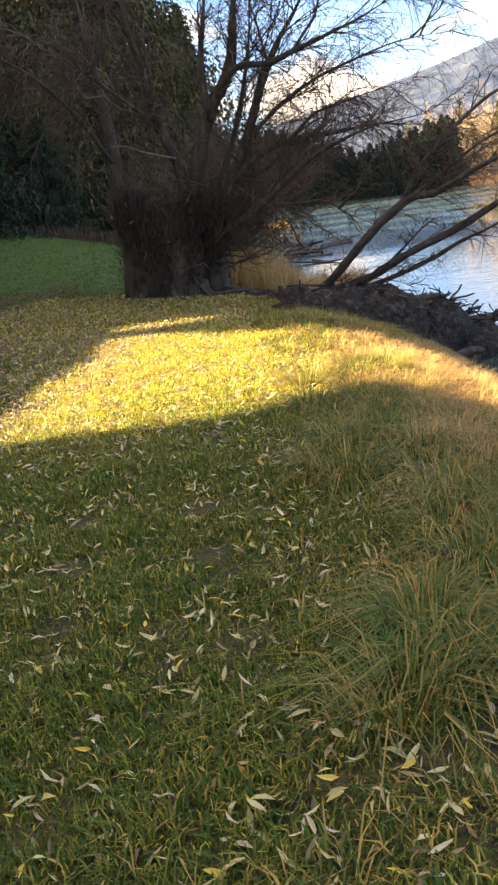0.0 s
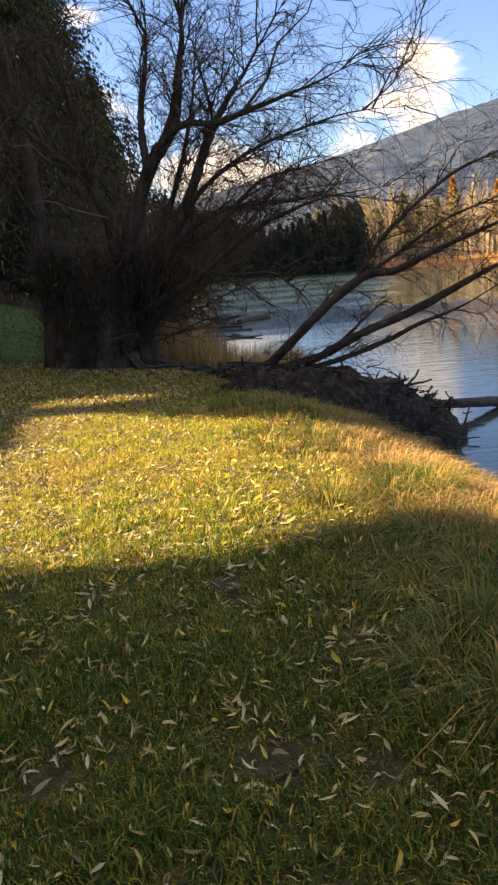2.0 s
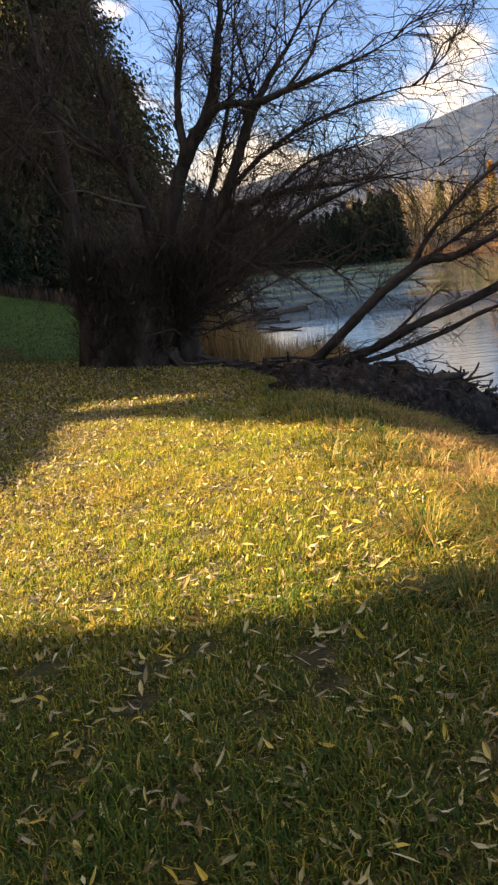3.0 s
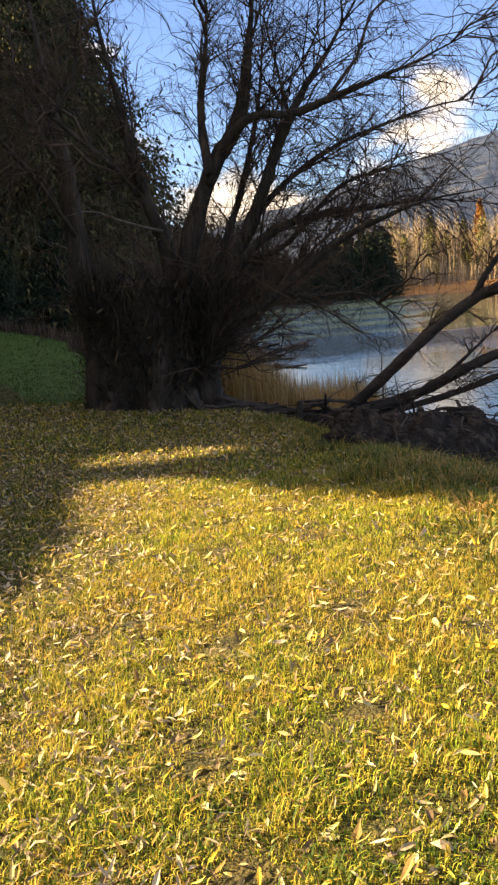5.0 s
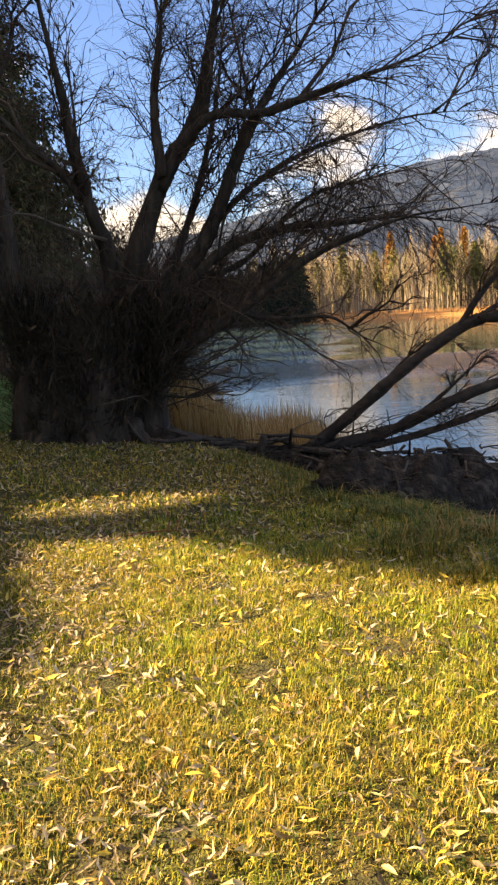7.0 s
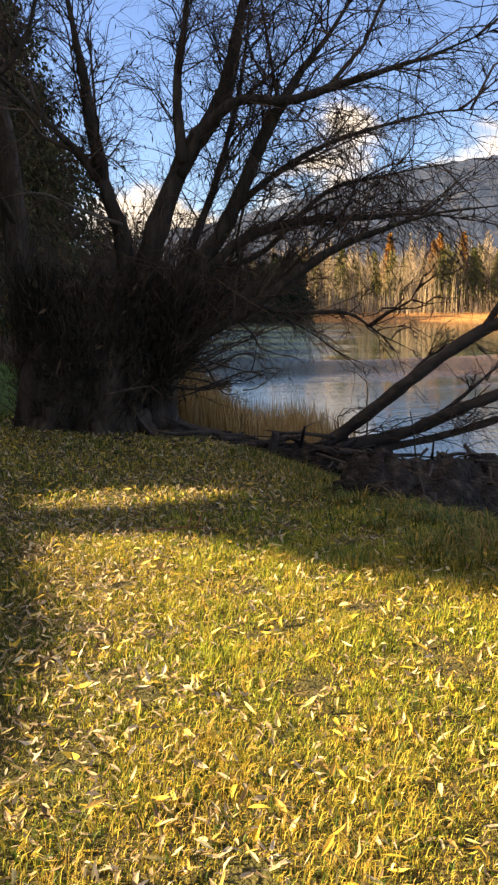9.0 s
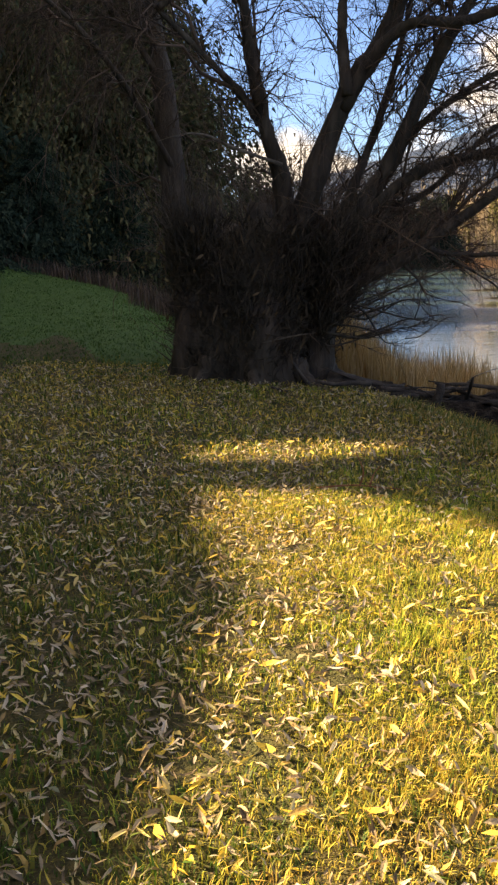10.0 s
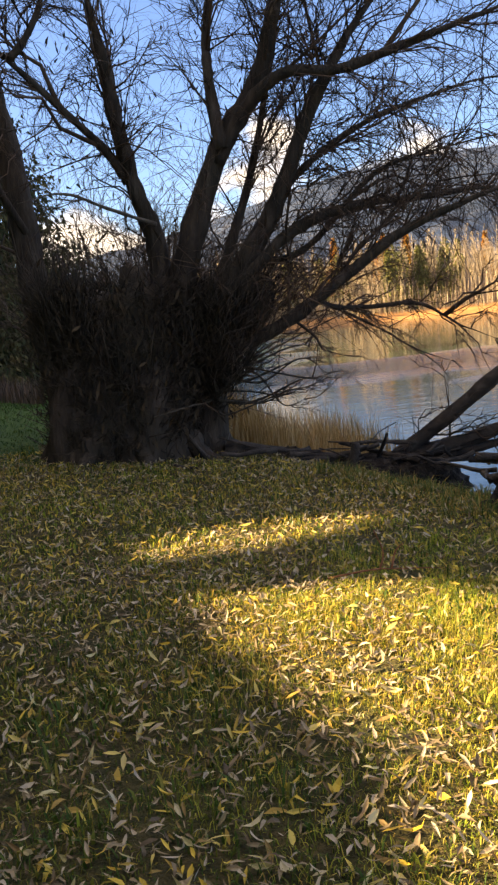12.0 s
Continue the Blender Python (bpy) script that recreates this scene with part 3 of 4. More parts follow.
    tagged(part("foliage", leaf, M_SPRUCE, crown, smooth=False), kind="stuff")
    return tagged(tree, label, "tree")


def shade_hedge(label, seed, x, y0, y1, tops):
    """Unseen trimmed shade hedge, thick at the foot and narrow at its level top."""
    rng = np.random.default_rng(seed)
    base = -0.8
    ys = np.arange(y0, y1 + 0.01, 0.12)
    v = []
    for y in ys:
        top = float(np.interp(y, [p[0] for p in tops], [p[1] for p in tops])) - base
        for k, (u, w) in enumerate(((0, -0.55), (0.35, -0.5), (0.7, -0.36), (0.93, -0.2), (1, -0.07), (1, 0.07), (0.93, 0.2), (0.7, 0.36), (0.35, 0.5), (0, 0.55))):
            b = 0.05 * noise.noise(Vector((w * 3, y * 1.6, u * 5 + seed)))
            v.append((w * (1 + 2 * b), y - (y0 + y1) / 2, top * u + (b * 0.9 if u else 0)))
    v = np.array(v)
    n = 10
    i, j = np.meshgrid(np.arange(len(ys) - 1), np.arange(n), indexing="ij")
    k = (j + 1) % n
    q = np.stack([i * n + j, i * n + k, (i + 1) * n + k, (i + 1) * n + j], -1).reshape(-1, 4)
    hedge = new("hedge")
    hedge.matrix_basis = LEVEL @ pose(x, (y0 + y1) / 2, base)
    leaf = Soup()
    needles_over(leaf, rng, v, 2600, 0.1)
    body = part("crown", Soup().add(v, q), M_SPRUCE, hedge)
    tagged(part("foliage", leaf, M_SPRUCE, body, smooth=False), kind="stuff")
    return tagged(hedge, label, "hedge")


# unseen evergreens and hedges, added and shaped to outline the lawn's sun patch
shade_tree("shade_cypress_tree", "unseen tall close-grown dark cypress added to shade the lawn", 31, -14.0, 8.2, [(-0.8, 1.0), (0.5, 1.25), (5.5, 1.25), (5.75, 1.65), (6.05, 1.55), (6.35, 1.1), (14, 0.9), (17, 0.1)], 0.5, 2500)
shade_tree("shade_cypress_tree", "unseen tall close-grown dark cypress added to shade the lawn", 32, -14.0, 19.9, [(-0.8, 1.2), (0.5, 1.45), (9, 1.7), (14, 1.1), (17, 0.1)], 0.5, 2500)
shade_tree("shade_pine_tree", "unseen broad flat-bottomed dark pine added to shade the lawn", 33, -14.0, 16.9, [(-0.8, 0.45), (4.6, 0.5), (4.9, 0.95), (5.05, 1.45), (5.4, 2.3), (5.65, 2.8), (6.05, 3.5), (6.7, 4.6), (8, 6.2), (11, 6.0), (15, 3.5), (18, 0.2)], 0.12, 4500)
shade_hedge("unseen tall trimmed dark evergreen hedge added to shade the lawn", 34, -14.0, 9.0, 16.45, [(9, 4.27), (12, 4.27), (14, 4.33), (15, 4.25), (16.4, 4.08)])
shade_hedge("unseen trimmed dark evergreen hedge added to shade the lawn", 35, -14.0, 16.46, 20.0, [(16.4, 3.97), (20, 3.97)])
# the far shore
FAR = conifer_tree("far_spruce_tree", "dark spruce on the far shaded shore", 16, 15, 3.9, M_SHADESPRUCE, 120, 34, 0.6, 0.6, 0.0, 0.7, "spruces on the shaded shore")
for k in range(84):
    fx = 1.0 + 29.2 * (k % 42) / 41 + 0.5 * TR.random()
    fy = float(far_y(np.array(fx))) + (1.5 + 3 * TR.random() if k < 42 else 6 + 8 * TR.random())
    fs = float(np.interp(fx, [0, 8, 14, 19, 24, 30.5], [0.8, 0.62, 0.46, 0.42, 0.54, 0.60])) * (0.85 + 0.3 * TR.random())
    one = FAR if k == 0 else copy_thing(FAR, Matrix())
    one.matrix_basis = pose(fx, fy, float(land_z(np.array(fx), np.array(fy))) - 0.1, 0, 0, 360 * TR.random()) @ Matrix.Diagonal((fs * 1.15, fs * 1.15, fs, 1))
BK = random.Random(9)


def bank_spots(n, depth_lo, depth_hi, x_lo=31, x_hi=105):
    out = []
    for i in range(n):
        x = x_lo + (x_hi - x_lo) * (i + BK.random()) / n
        out.append((x, float(far_y(np.array(x))) + depth_lo + (depth_hi - depth_lo) * BK.random()))
    return out


plant(bare_tree("birch_tree", "bare pale birch on the sunlit far bank", 21, 18, 0.2, "birches on the far bank"), bank_spots(85, 12, 30), BK, 0.5, 0.72)
plant(bare_tree("poplar_tree", "bare slender poplar on the sunlit far bank", 22, 21, 0.12, "poplars on the far bank"), bank_spots(75, 13, 40), BK, 0.42, 0.62)
plant(bare_tree("alder_tree", "olive leafy alder on the far bank", 23, 13, 0.24, "alders on the far bank", M_OLIVE, 60), bank_spots(44, 13, 50), BK, 0.5, 0.8)
plant(conifer_tree("larch_tree", "orange autumn larch on the far bank", 24, 19, 3.6, M_LARCH, 150, 26, 0.8, 0.3, 0.08, 0.75, "larches on the far bank"), [(63.2, 151), (64.4, 153), (57.6, 150), (60.5, 154), (81, 143), (84, 146), (78, 150), (52, 156), (92, 148)], BK, 0.56, 0.66)
plant(conifer_tree("green_spruce_tree", "green spruce among birches on the far bank", 25, 18, 4.4, M_OLIVE, 130, 26, 1.0, 0.5, 0.0, 0.7, "spruces on the far bank"),
      [(54.5, 139), (57, 141), (59.5, 138.5), (61.5, 141), (63.5, 138), (65.5, 142), (60, 145), (47, 150), (71, 147), (88, 140), (36, 149), (42, 152)], BK, 0.45, 0.6)


# ---- the willow ----
def shoots(soup, rng, path, count, length, radius, up, out, droop, levels=1, sides=3, kids=(6, 4)):
    """Side shoots along a limb, each with finer ones of its own."""
    n = len(path)
    for _ in range(count):
        k = min(n - 2, int((n - 1) * (0.1 + 0.9 * rng.random())))
        p = path[k] + (path[k + 1] - path[k]) * rng.random()
        t = path[k + 1] - path[k]
        t = t / (np.linalg.norm(t) + 1e-9)
        d = t * 0.8 + rng.normal(0, 0.48, 3) + np.array(out) + np.array([0, 0, up])
        d /= np.linalg.norm(d)
        ln = length * (0.4 + 0.9 * rng.random())
        bend, kink = rng.normal(0, 0.2, 3), rng.normal(0, 0.035, (5, 3))
        pts = np.array([p + d * ln * u + bend * ln * u * u + kink[q] * ln * (u > 0) + np.array([0, 0, -droop * ln * u ** 2.2]) for q, u in enumerate((0, 0.25, 0.5, 0.75, 1.0))])
        tube(soup, pts, radius * (0.7 + 0.6 * rng.random()), radius * 0.25, sides)
        if levels > 1:
            shoots(soup, rng, pts, kids[0], length * 0.52, max(radius * 0.5, 0.003), up * 0.5, (0, 0, 0), droop * 1.1, levels - 1, 3, kids[1:])


def leaves_on(soup, rng, path, count, size):
    for _ in range(count):
        k = rng.integers(len(path) // 3, len(path))
        p = path[k] + rng.normal(0, 0.38, 3)
        d = np.array([0, 0, -1.0]) + rng.normal(0, 0.35, 3)
        s = np.cross(d, rng.normal(0, 1, 3))
        s /= np.linalg.norm(s)
        ln = size * (0.6 + 0.8 * rng.random())
        soup.add([p, p + d * ln * 0.5 + s * ln * 0.13, p + d * ln, p + d * ln * 0.5 - s * ln * 0.13], [(0, 1, 2, 3)])


def bare_bush(label, seed, x, y, h, lean, stems):
    """Many thin brown stems that fan out of one stool, each finely twigged."""
    rng = np.random.default_rng(seed)
    bush = new("willow_bush")
    bush.matrix_basis = pose(x, y, float(land_z(np.array(x), np.array(y))) - 0.1)
    for _ in range(stems):
        a, o = rng.random() * 6.28, 0.15 + 0.55 * rng.random()
        e = np.array([math.cos(a) * o * h + lean * h * rng.random(), math.sin(a) * o * h * 0.8, h * (1.05 - 0.62 * o) * (0.7 + 0.4 * rng.random())])
        path = spline([(0.1 * math.cos(a), 0.1 * math.sin(a), 0), e * (0.35, 0.35, 0.5), e], 5)
        s, tw = Soup(), Soup()
        tube(s, path, 0.03, 0.006, 5)
        st = part("stem", s, M_TWIG, bush)
        shoots(tw, rng, path, 15, 0.26 * h, 0.009, 0.3, (0.15, 0, 0), 0.25, 2, 3, (5,))
        tagged(part("twig_spray", tw, M_TWIG, st), kind="stuff")
    return tagged(bush, label, "bush")


bare_bush("dense brown bare willow bush on the river bank", 51, -1.0, 23.4, 3.9, 0.42, 84)
bare_bush("dense brown bare willow bush further along the bank", 52, -1.0, 33.0, 5.6, 0.25, 40)
WR = np.random.default_rng(42)
XR = np.random.default_rng(43)
willow = tagged(new("willow_tree"), "old many-stemmed bare willow with a massive dark trunk on the bank", "tree")


def limb(points, r0, r1, twigs=26, length=1.0, up=0.25, out=(0.1, 0, 0), droop=0.25, leaf=10, tree=None, mat=None, levels=3, wobble=0.02, name="limb"):
    s = Soup()
    path = spline(points, 6)
    path = path + np.cumsum(WR.normal(0, wobble * 0.5, path.shape), axis=0) * np.linspace(0, 1, len(path))[:, None] * 0.6
    r = np.linspace(r0 * 0.7, r1 * 0.75, len(path)) * (1 + 0.07 * WR.normal(0, 1, len(path)))
    r = r * np.interp(np.linspace(0, 1, len(path)), [0, 0.62, 1], [1, 1, 0.16])
    tube(s, path, r, 0, 9, 0.16, WR)
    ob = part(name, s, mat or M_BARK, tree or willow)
    if twigs:
        ts = Soup()
        shoots(ts, WR, path, int(twigs * (1.0 if tree else 1.08)), length * 1.25, 0.014 if levels > 2 else 0.009, up, out, droop, levels)
        if levels > 2 and not tree:
            shoots(ts, XR, path[len(path) // 4:], int(twigs * 0.15), length * 1.2, 0.012, up + 0.15, out, droop, 3)
            shoots(ts, XR, path[len(path) // 5:], 3 if r0 > 0.08 else 1, length * 2.2, 0.026, up + 0.45, out, droop * 0.4, 3, 5, (9, 4))
        tagged(part("twig_spray", ts, M_TWIG, ob, "thin bare twigs"), kind="stuff")
    if leaf:
        ls = Soup()
        leaves_on(ls, WR, path, leaf * 5, 0.085)
        tagged(part("withered_foliage", ls, M_HANG, ob, "last withered leaves", smooth=False), kind="stuff")
    return path


def build_trunk():
    """The butt: a wide lobed stool of fused stems."""
    s = Soup()
    rings, sides = 15, 64
    v = []
    for k in range(rings):
        u = k / (rings - 1)
        z = -0.95 + 2.45 * u
        cx = -1.93 + 0.25 * u
        for j in range(sides):
            a = 2 * math.pi * j / sides
            wx = (1.08 - 0.06 * math.sin(u * 3.0) + 0.03 * (1 - u) ** 6) * (1 - 0.30 * smooth01(0.62, 1.0, u))
            wy = (0.85 + 0.1 * (1 - u) ** 4) * (1 - 0.35 * smooth01(0.6, 1.0, u))
            lobes = 1 + 0.10 * math.sin(5 * a + 0.8 + 2.6 * u) + 0.05 * math.sin(11 * a - 3.5 * u) + 0.13 * noise.noise(Vector((math.cos(a) * 3, math.sin(a) * 3, u * 4))) + 0.05 * noise.noise(Vector((math.cos(a) * 9, math.sin(a) * 9, u * 12)))
            v.append((cx + wx * lobes * math.cos(a), 20.45 + wy * lobes * math.sin(a), z + 0.12 * math.sin(3 * a) * u))
    v.append((-1.6, 20.4, 1.4))
    i, j = np.meshgrid(np.arange(rings - 1), np.arange(sides), indexing="ij")
    k = (j + 1) % sides
    q = np.stack([i * sides + j, i * sides + k, (i + 1) * sides + k, (i + 1) * sides + j], -1).reshape(-1, 4)
    b = np.arange(sides)
    t = np.stack([np.full(sides, rings * sides), (rings - 1) * sides + b, (rings - 1) * sides + (b + 1) % sides], -1)
    s.add(v, q, t)
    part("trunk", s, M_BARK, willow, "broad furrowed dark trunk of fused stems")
    # stems that stand against the butt
    for i, (x, y, x1, z1, r) in enumerate([(-2.75, 20.2, -2.85, 1.5, 0.24), (-1.9, 19.85, -1.75, 1.8, 0.25), (-0.85, 20.0, -0.55, 1.5, 0.22)]):
        st = Soup()
        tube(st, spline([(x, y, -0.95), (x + 0.05, y, 0.2), (x1, y + 0.25, z1)], 8), r * 1.15, r * 0.7, 11, 0.2, WR)
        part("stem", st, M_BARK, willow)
    # roots that run out from the butt
    for a0, ln in ((4.1, 0.4), (4.7, 0.45), (5.3, 0.6), (5.9, 0.6)):
        rt = Soup()
        c, d = np.array([-1.8 + 1.1 * math.cos(a0), 20.45 + 0.8 * math.sin(a0), -0.35]), np.array([math.cos(a0), math.sin(a0), 0])
        tube(rt, spline([c, c + d * 0.3 * ln + np.array([0, 0, -0.2]), c + d * ln + np.array([0, 0, -0.36])], 5), 0.17, 0.06, 9, 0.25, WR)
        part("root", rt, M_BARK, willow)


build_trunk()
willow.matrix_basis = LEVEL
limb([(-2.75, 20.6, 0.4), (-2.94, 20.8, 1.27), (-3.06, 21.05, 2.47), (-3.21, 21.28, 3.61), (-3.4, 21.5, 4.9), (-3.7, 21.8, 6.6)], 0.31, 0.13, 26, 1.1, 0.1, (-0.15, 0, 0), 0.45)
limb([(-1.35, 20.1, 1.2), (-1.48, 19.86, 2.17), (-1.71, 19.72, 2.74), (-1.94, 19.58, 3.6), (-2.05, 19.44, 4.14), (-2.3, 19.3, 5.2), (-2.5, 19.2, 6.6)], 0.2, 0.06, 30, 1.1, 0.2, (-0.1, 0, 0), 0.3, 24)
limb([(-1.8, 19.75, 2.82), (-2.04, 19.6, 3.15), (-2.55, 19.4, 3.61), (-3.11, 19.2, 4.07), (-3.6, 19.0, 4.5)], 0.085, 0.04, 22, 0.9, 0.2, (-0.1, 0, 0), 0.3, 10)
limb([(-3.1, 19.2, 4.07), (-2.9, 19.2, 4.3), (-2.7, 19.2, 4.75), (-2.6, 19.1, 5.4)], 0.07, 0.03, 12, 0.8)
limb([(-1.3, 20.0, 1.0), (-1.06, 19.63, 2.07), (-0.68, 19.47, 3.16), (-0.27, 19.3, 3.79), (-0.12, 19.13, 4.23), (-0.04, 18.97, 4.75), (0.05, 18.8, 5.5), (0.1, 18.6, 7.0)], 0.25, 0.08, 34, 1.2, 0.3, (0.05, 0, 0), 0.25, 24)
limb([(-0.7, 19.3, 3.14), (-0.79, 19.4, 3.84), (-0.78, 19.6, 4.41), (-0.69, 19.8, 5.2), (-0.7, 19.9, 6.4)], 0.12, 0.04, 24, 1.0, 0.3)
limb([(-0.72, 19.45, 3.0), (-0.45, 19.2, 3.55), (-0.04, 18.84, 3.9), (0.55, 18.58, 3.89), (1.14, 18.32, 4.09), (1.64, 18.06, 4.24), (2.3, 17.8, 4.5), (3.2, 17.4, 4.9)], 0.12, 0.04, 30, 1.2, 0.15, (0.2, 0, 0), 0.35)
limb([(-0.85, 20.0, 1.0), (-0.41, 19.67, 1.78), (-0.09, 19.53, 2.32), (0.2, 19.4, 3.05), (0.4, 19.27, 3.63), (0.77, 19.13, 4.33), (1.17, 19.0, 4.94), (1.8, 18.8, 6.0)], 0.21, 0.06, 40, 1.2, 0.2, (0.15, 0, 0), 0.3, 20)
limb([(-1.0, 20.0, 0.4), (-0.57, 19.5, 0.72), (-0.05, 19.2, 1.01), (0.59, 18.9, 1.5), (1.22, 18.6, 1.99), (1.81, 18.3, 2.28), (2.5, 18.0, 2.5), (3.6, 17.6, 2.65)], 0.16, 0.04, 30, 0.95, 0.5, (0.2, 0, 0), 0.1, 8)
limb([(-0.9, 19.9, 1.0), (-0.31, 19.48, 1.7), (0.19, 19.36, 2.16), (0.9, 19.24, 2.45), (1.93, 19.12, 2.56), (2.81, 19.0, 2.64), (4.2, 18.8, 2.5)], 0.13, 0.03, 32, 1.05, 0.2, (0.2, 0, 0), 0.4, 6)
limb([(0.35, 19.05, 1.3), (0.6, 19.05, 1.2), (0.98, 18.95, 1.18), (1.54, 18.7, 1.18), (1.94, 18.45, 0.92), (2.41, 18.2, 0.7)], 0.055, 0.02, 14, 0.6, 0.1, (0.2, 0, 0), 0.25, 0)
limb([(-0.45, 19.8, 1.8), (0.26, 20.0, 2.74), (0.94, 20.1, 3.33), (1.81, 20.2, 3.8), (3.41, 20.3, 4.31), (4.6, 20.3, 4.4)], 0.09, 0.02, 30, 1.2, 0.2, (0.2, 0, 0), 0.35, 10)
limb([(-0.75, 19.9, 1.4), (-0.35, 20.0, 2.4), (-0.05, 20.1, 3.3), (0.25, 20.2, 4.6), (0.4, 20.2, 6.2)], 0.11, 0.03, 30, 1.1, 0.2)
limb([(-0.35, 19.55, 1.75), (0.5, 19.7, 2.0), (1.4, 19.6, 2.9), (2.3, 19.5, 3.2), (3.6, 19.3, 3.5)], 0.07, 0.02, 24, 1.1, 0.15, (0.2, 0, 0), 0.4, 0)
# drooping bare side branches over the water
limb([(0.1, 19.15, 1.05), (0.3, 19.0, 0.85), (0.42, 18.9, 0.66), (0.78, 18.7, 0.55)], 0.03, 0.012, 8, 0.25, 0, (0.1, 0, 0), 0.4, 0, levels=1)
limb([(0.65, 18.95, 1.15), (1.1, 18.8, 0.9), (1.5, 18.6, 0.62), (1.95, 18.4, 0.48)], 0.025, 0.01, 10, 0.3, 0, (0.1, 0, 0), 0.4, 0, levels=1)
# pale dead branches in front of the trunk and high on the left
limb([(-1.5, 19.6, 2.3), (-2.1, 19.3, 2.45), (-2.6, 19.25, 2.62), (-3.1, 19.2, 2.5)], 0.035, 0.016, 5, 0.3, 0, (0, 0, 0), 0.3, 0, mat=M_PALE, levels=1, name="dead_branch")
limb([(-1.7, 19.4, -0.05), (-1.3, 19.3, 0.05), (-1.0, 19.25, 0.12)], 0.016, 0.01, 2, 0.2, 0, (0, 0, 0), 0.3, 0, mat=M_PALE, levels=1, name="dead_branch")
limb([(-3.0, 20.9, 2.3), (-3.6, 20.5, 3.3), (-4.3, 20.2, 4.1), (-5.2, 20.0, 4.7), (-6.0, 19.8, 4.8)], 0.07, 0.02, 30, 1.1, -0.1, (-0.1, 0, 0), 0.6, 6)
limb([(-3.2, 21.2, 3.6), (-4.0, 21.2, 4.6), (-5.0, 21.0, 5.3), (-6.2, 20.8, 5.4)], 0.07, 0.02, 30, 1.2, -0.1, (-0.1, 0, 0), 0.7, 6)
# dead brush at the foot
for k in range(9):
    z0 = -0.1 + 0.75 * WR.random()
    y0 = 19.75 - 0.25 * WR.random()
    e = np.array([0.25 + 0.35 * WR.random(), y0 - 0.3, z0 - 0.1 + 0.5 * (WR.random() - 0.4)])
    limb([(-0.85, y0, z0), (-0.4 + 0.1 * WR.normal(), y0 - 0.1, z0 + 0.12 * WR.normal()), (e + np.array([-0.3, 0.1, 0.12 * WR.normal()])).tolist(), e.tolist()], 0.026, 0.008, 5, 0.36, 0.45, (0.15, 0, 0), 0.05, 0, levels=2, name="dead_branch")


def build_suckers():
    """Thin shoots and matted growth around the butt."""
    s = Soup()
    for _ in range(1500):
        x = -2.95 + 2.5 * WR.random()
        notch = math.exp(-((x + 1.9) / 0.42) ** 2)
        p = np.array([x, 20.2 + 0.4 * WR.normal(), 0.5 + 0.5 * WR.random() + 0.35 * (x < -2.3) - 0.2 * notch])
        d = np.array([0.15 * (x + 1.7), -0.05, 1.0]) + WR.normal(0, 0.3, 3)
        ln = (0.25 + 0.8 * WR.random() ** 1.5) * (1 - 0.5 * notch)
        tube(s, np.array([p, p + d * ln * 0.5, p + d * ln + WR.normal(0, 0.08, 3)]), 0.01, 0.003, 3)
    # shoots that crowd the forks on the river side, in a fan that widens upwards
    for _ in range(1200):
        u = WR.random() ** 0.8
        z = 0.1 + 1.3 * u
        p = np.array([-0.95 + (0.15 + 0.8 * u) * WR.random(), 19.75 + 0.28 * WR.normal(), z + 0.12 * WR.normal()])
        d = np.array([0.45, -0.1, 0.9]) + WR.normal(0, 0.42, 3)
        ln = 0.2 + 0.5 * WR.random()
        tube(s, np.array([p, p + d * ln * 0.5, p + d * ln + WR.normal(0, 0.07, 3)]), 0.009, 0.003, 3)
    for _ in range(2400):
        a = math.pi * (1 + WR.random()) + WR.normal(0, 0.35)
        z = -0.6 + 2.2 * WR.random() ** 0.8
        p = np.array([-1.8 + 1.1 * math.cos(a), 20.45 + 0.95 * math.sin(a), z])
        d = np.array([0.2 * math.cos(a), 0.25 * math.sin(a), 0.5]) + WR.normal(0, 0.5, 3)
        ln = 0.12 + 0.32 * WR.random()
        tube(s, np.array([p, p + d * ln * 0.5, p + d * ln + WR.normal(0, 0.06, 3)]), 0.009, 0.003, 3)
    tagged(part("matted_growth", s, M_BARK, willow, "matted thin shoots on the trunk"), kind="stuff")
    h = Soup()
    for _ in range(500):
        a = math.pi * (1 + WR.random()) + WR.normal(0, 0.3)
        z = -0.2 + 2.5 * WR.random()
        p = np.array([-1.75 + 1.3 * math.cos(a), 20.45 + 1.05 * math.sin(a), z]) + WR.normal(0, 0.1, 3)
        d = np.array([0, 0, -1.0]) + WR.normal(0, 0.5, 3)
        sd = np.cross(d, WR.normal(0, 1, 3))
        sd /= np.linalg.norm(sd)
        ln = 0.06 + 0.09 * WR.random()
        h.add([p, p + d * ln * 0.5 + sd * ln * 0.15, p + d * ln, p + d * ln * 0.5 - sd * ln * 0.15], [(0, 1, 2, 3)])
    tagged(part("withered_foliage", h, M_HANG, willow, smooth=False), kind="stuff")


build_suckers()

# ---- the leaning willow stems over the water ----
leaning = tagged(new("leaning_willow"), "half-fallen willow leaning out over the river from the bank", "tree")
limb([(1.15, 19.15, -0.95), (1.34, 18.9, -0.7), (1.78, 18.33, -0.15), (2.25, 17.77, 0.45), (2.94, 17.2, 1.12), (3.41, 16.65, 1.23), (3.82, 16.1, 1.51), (4.37, 15.55, 1.79), (5.24, 15.0, 2.22), (6.2, 14.5, 2.5)], 0.16, 0.05, 30, 0.9, 0.2, (0.1, 0, 0), 0.3, 0, leaning, M_BARK2)
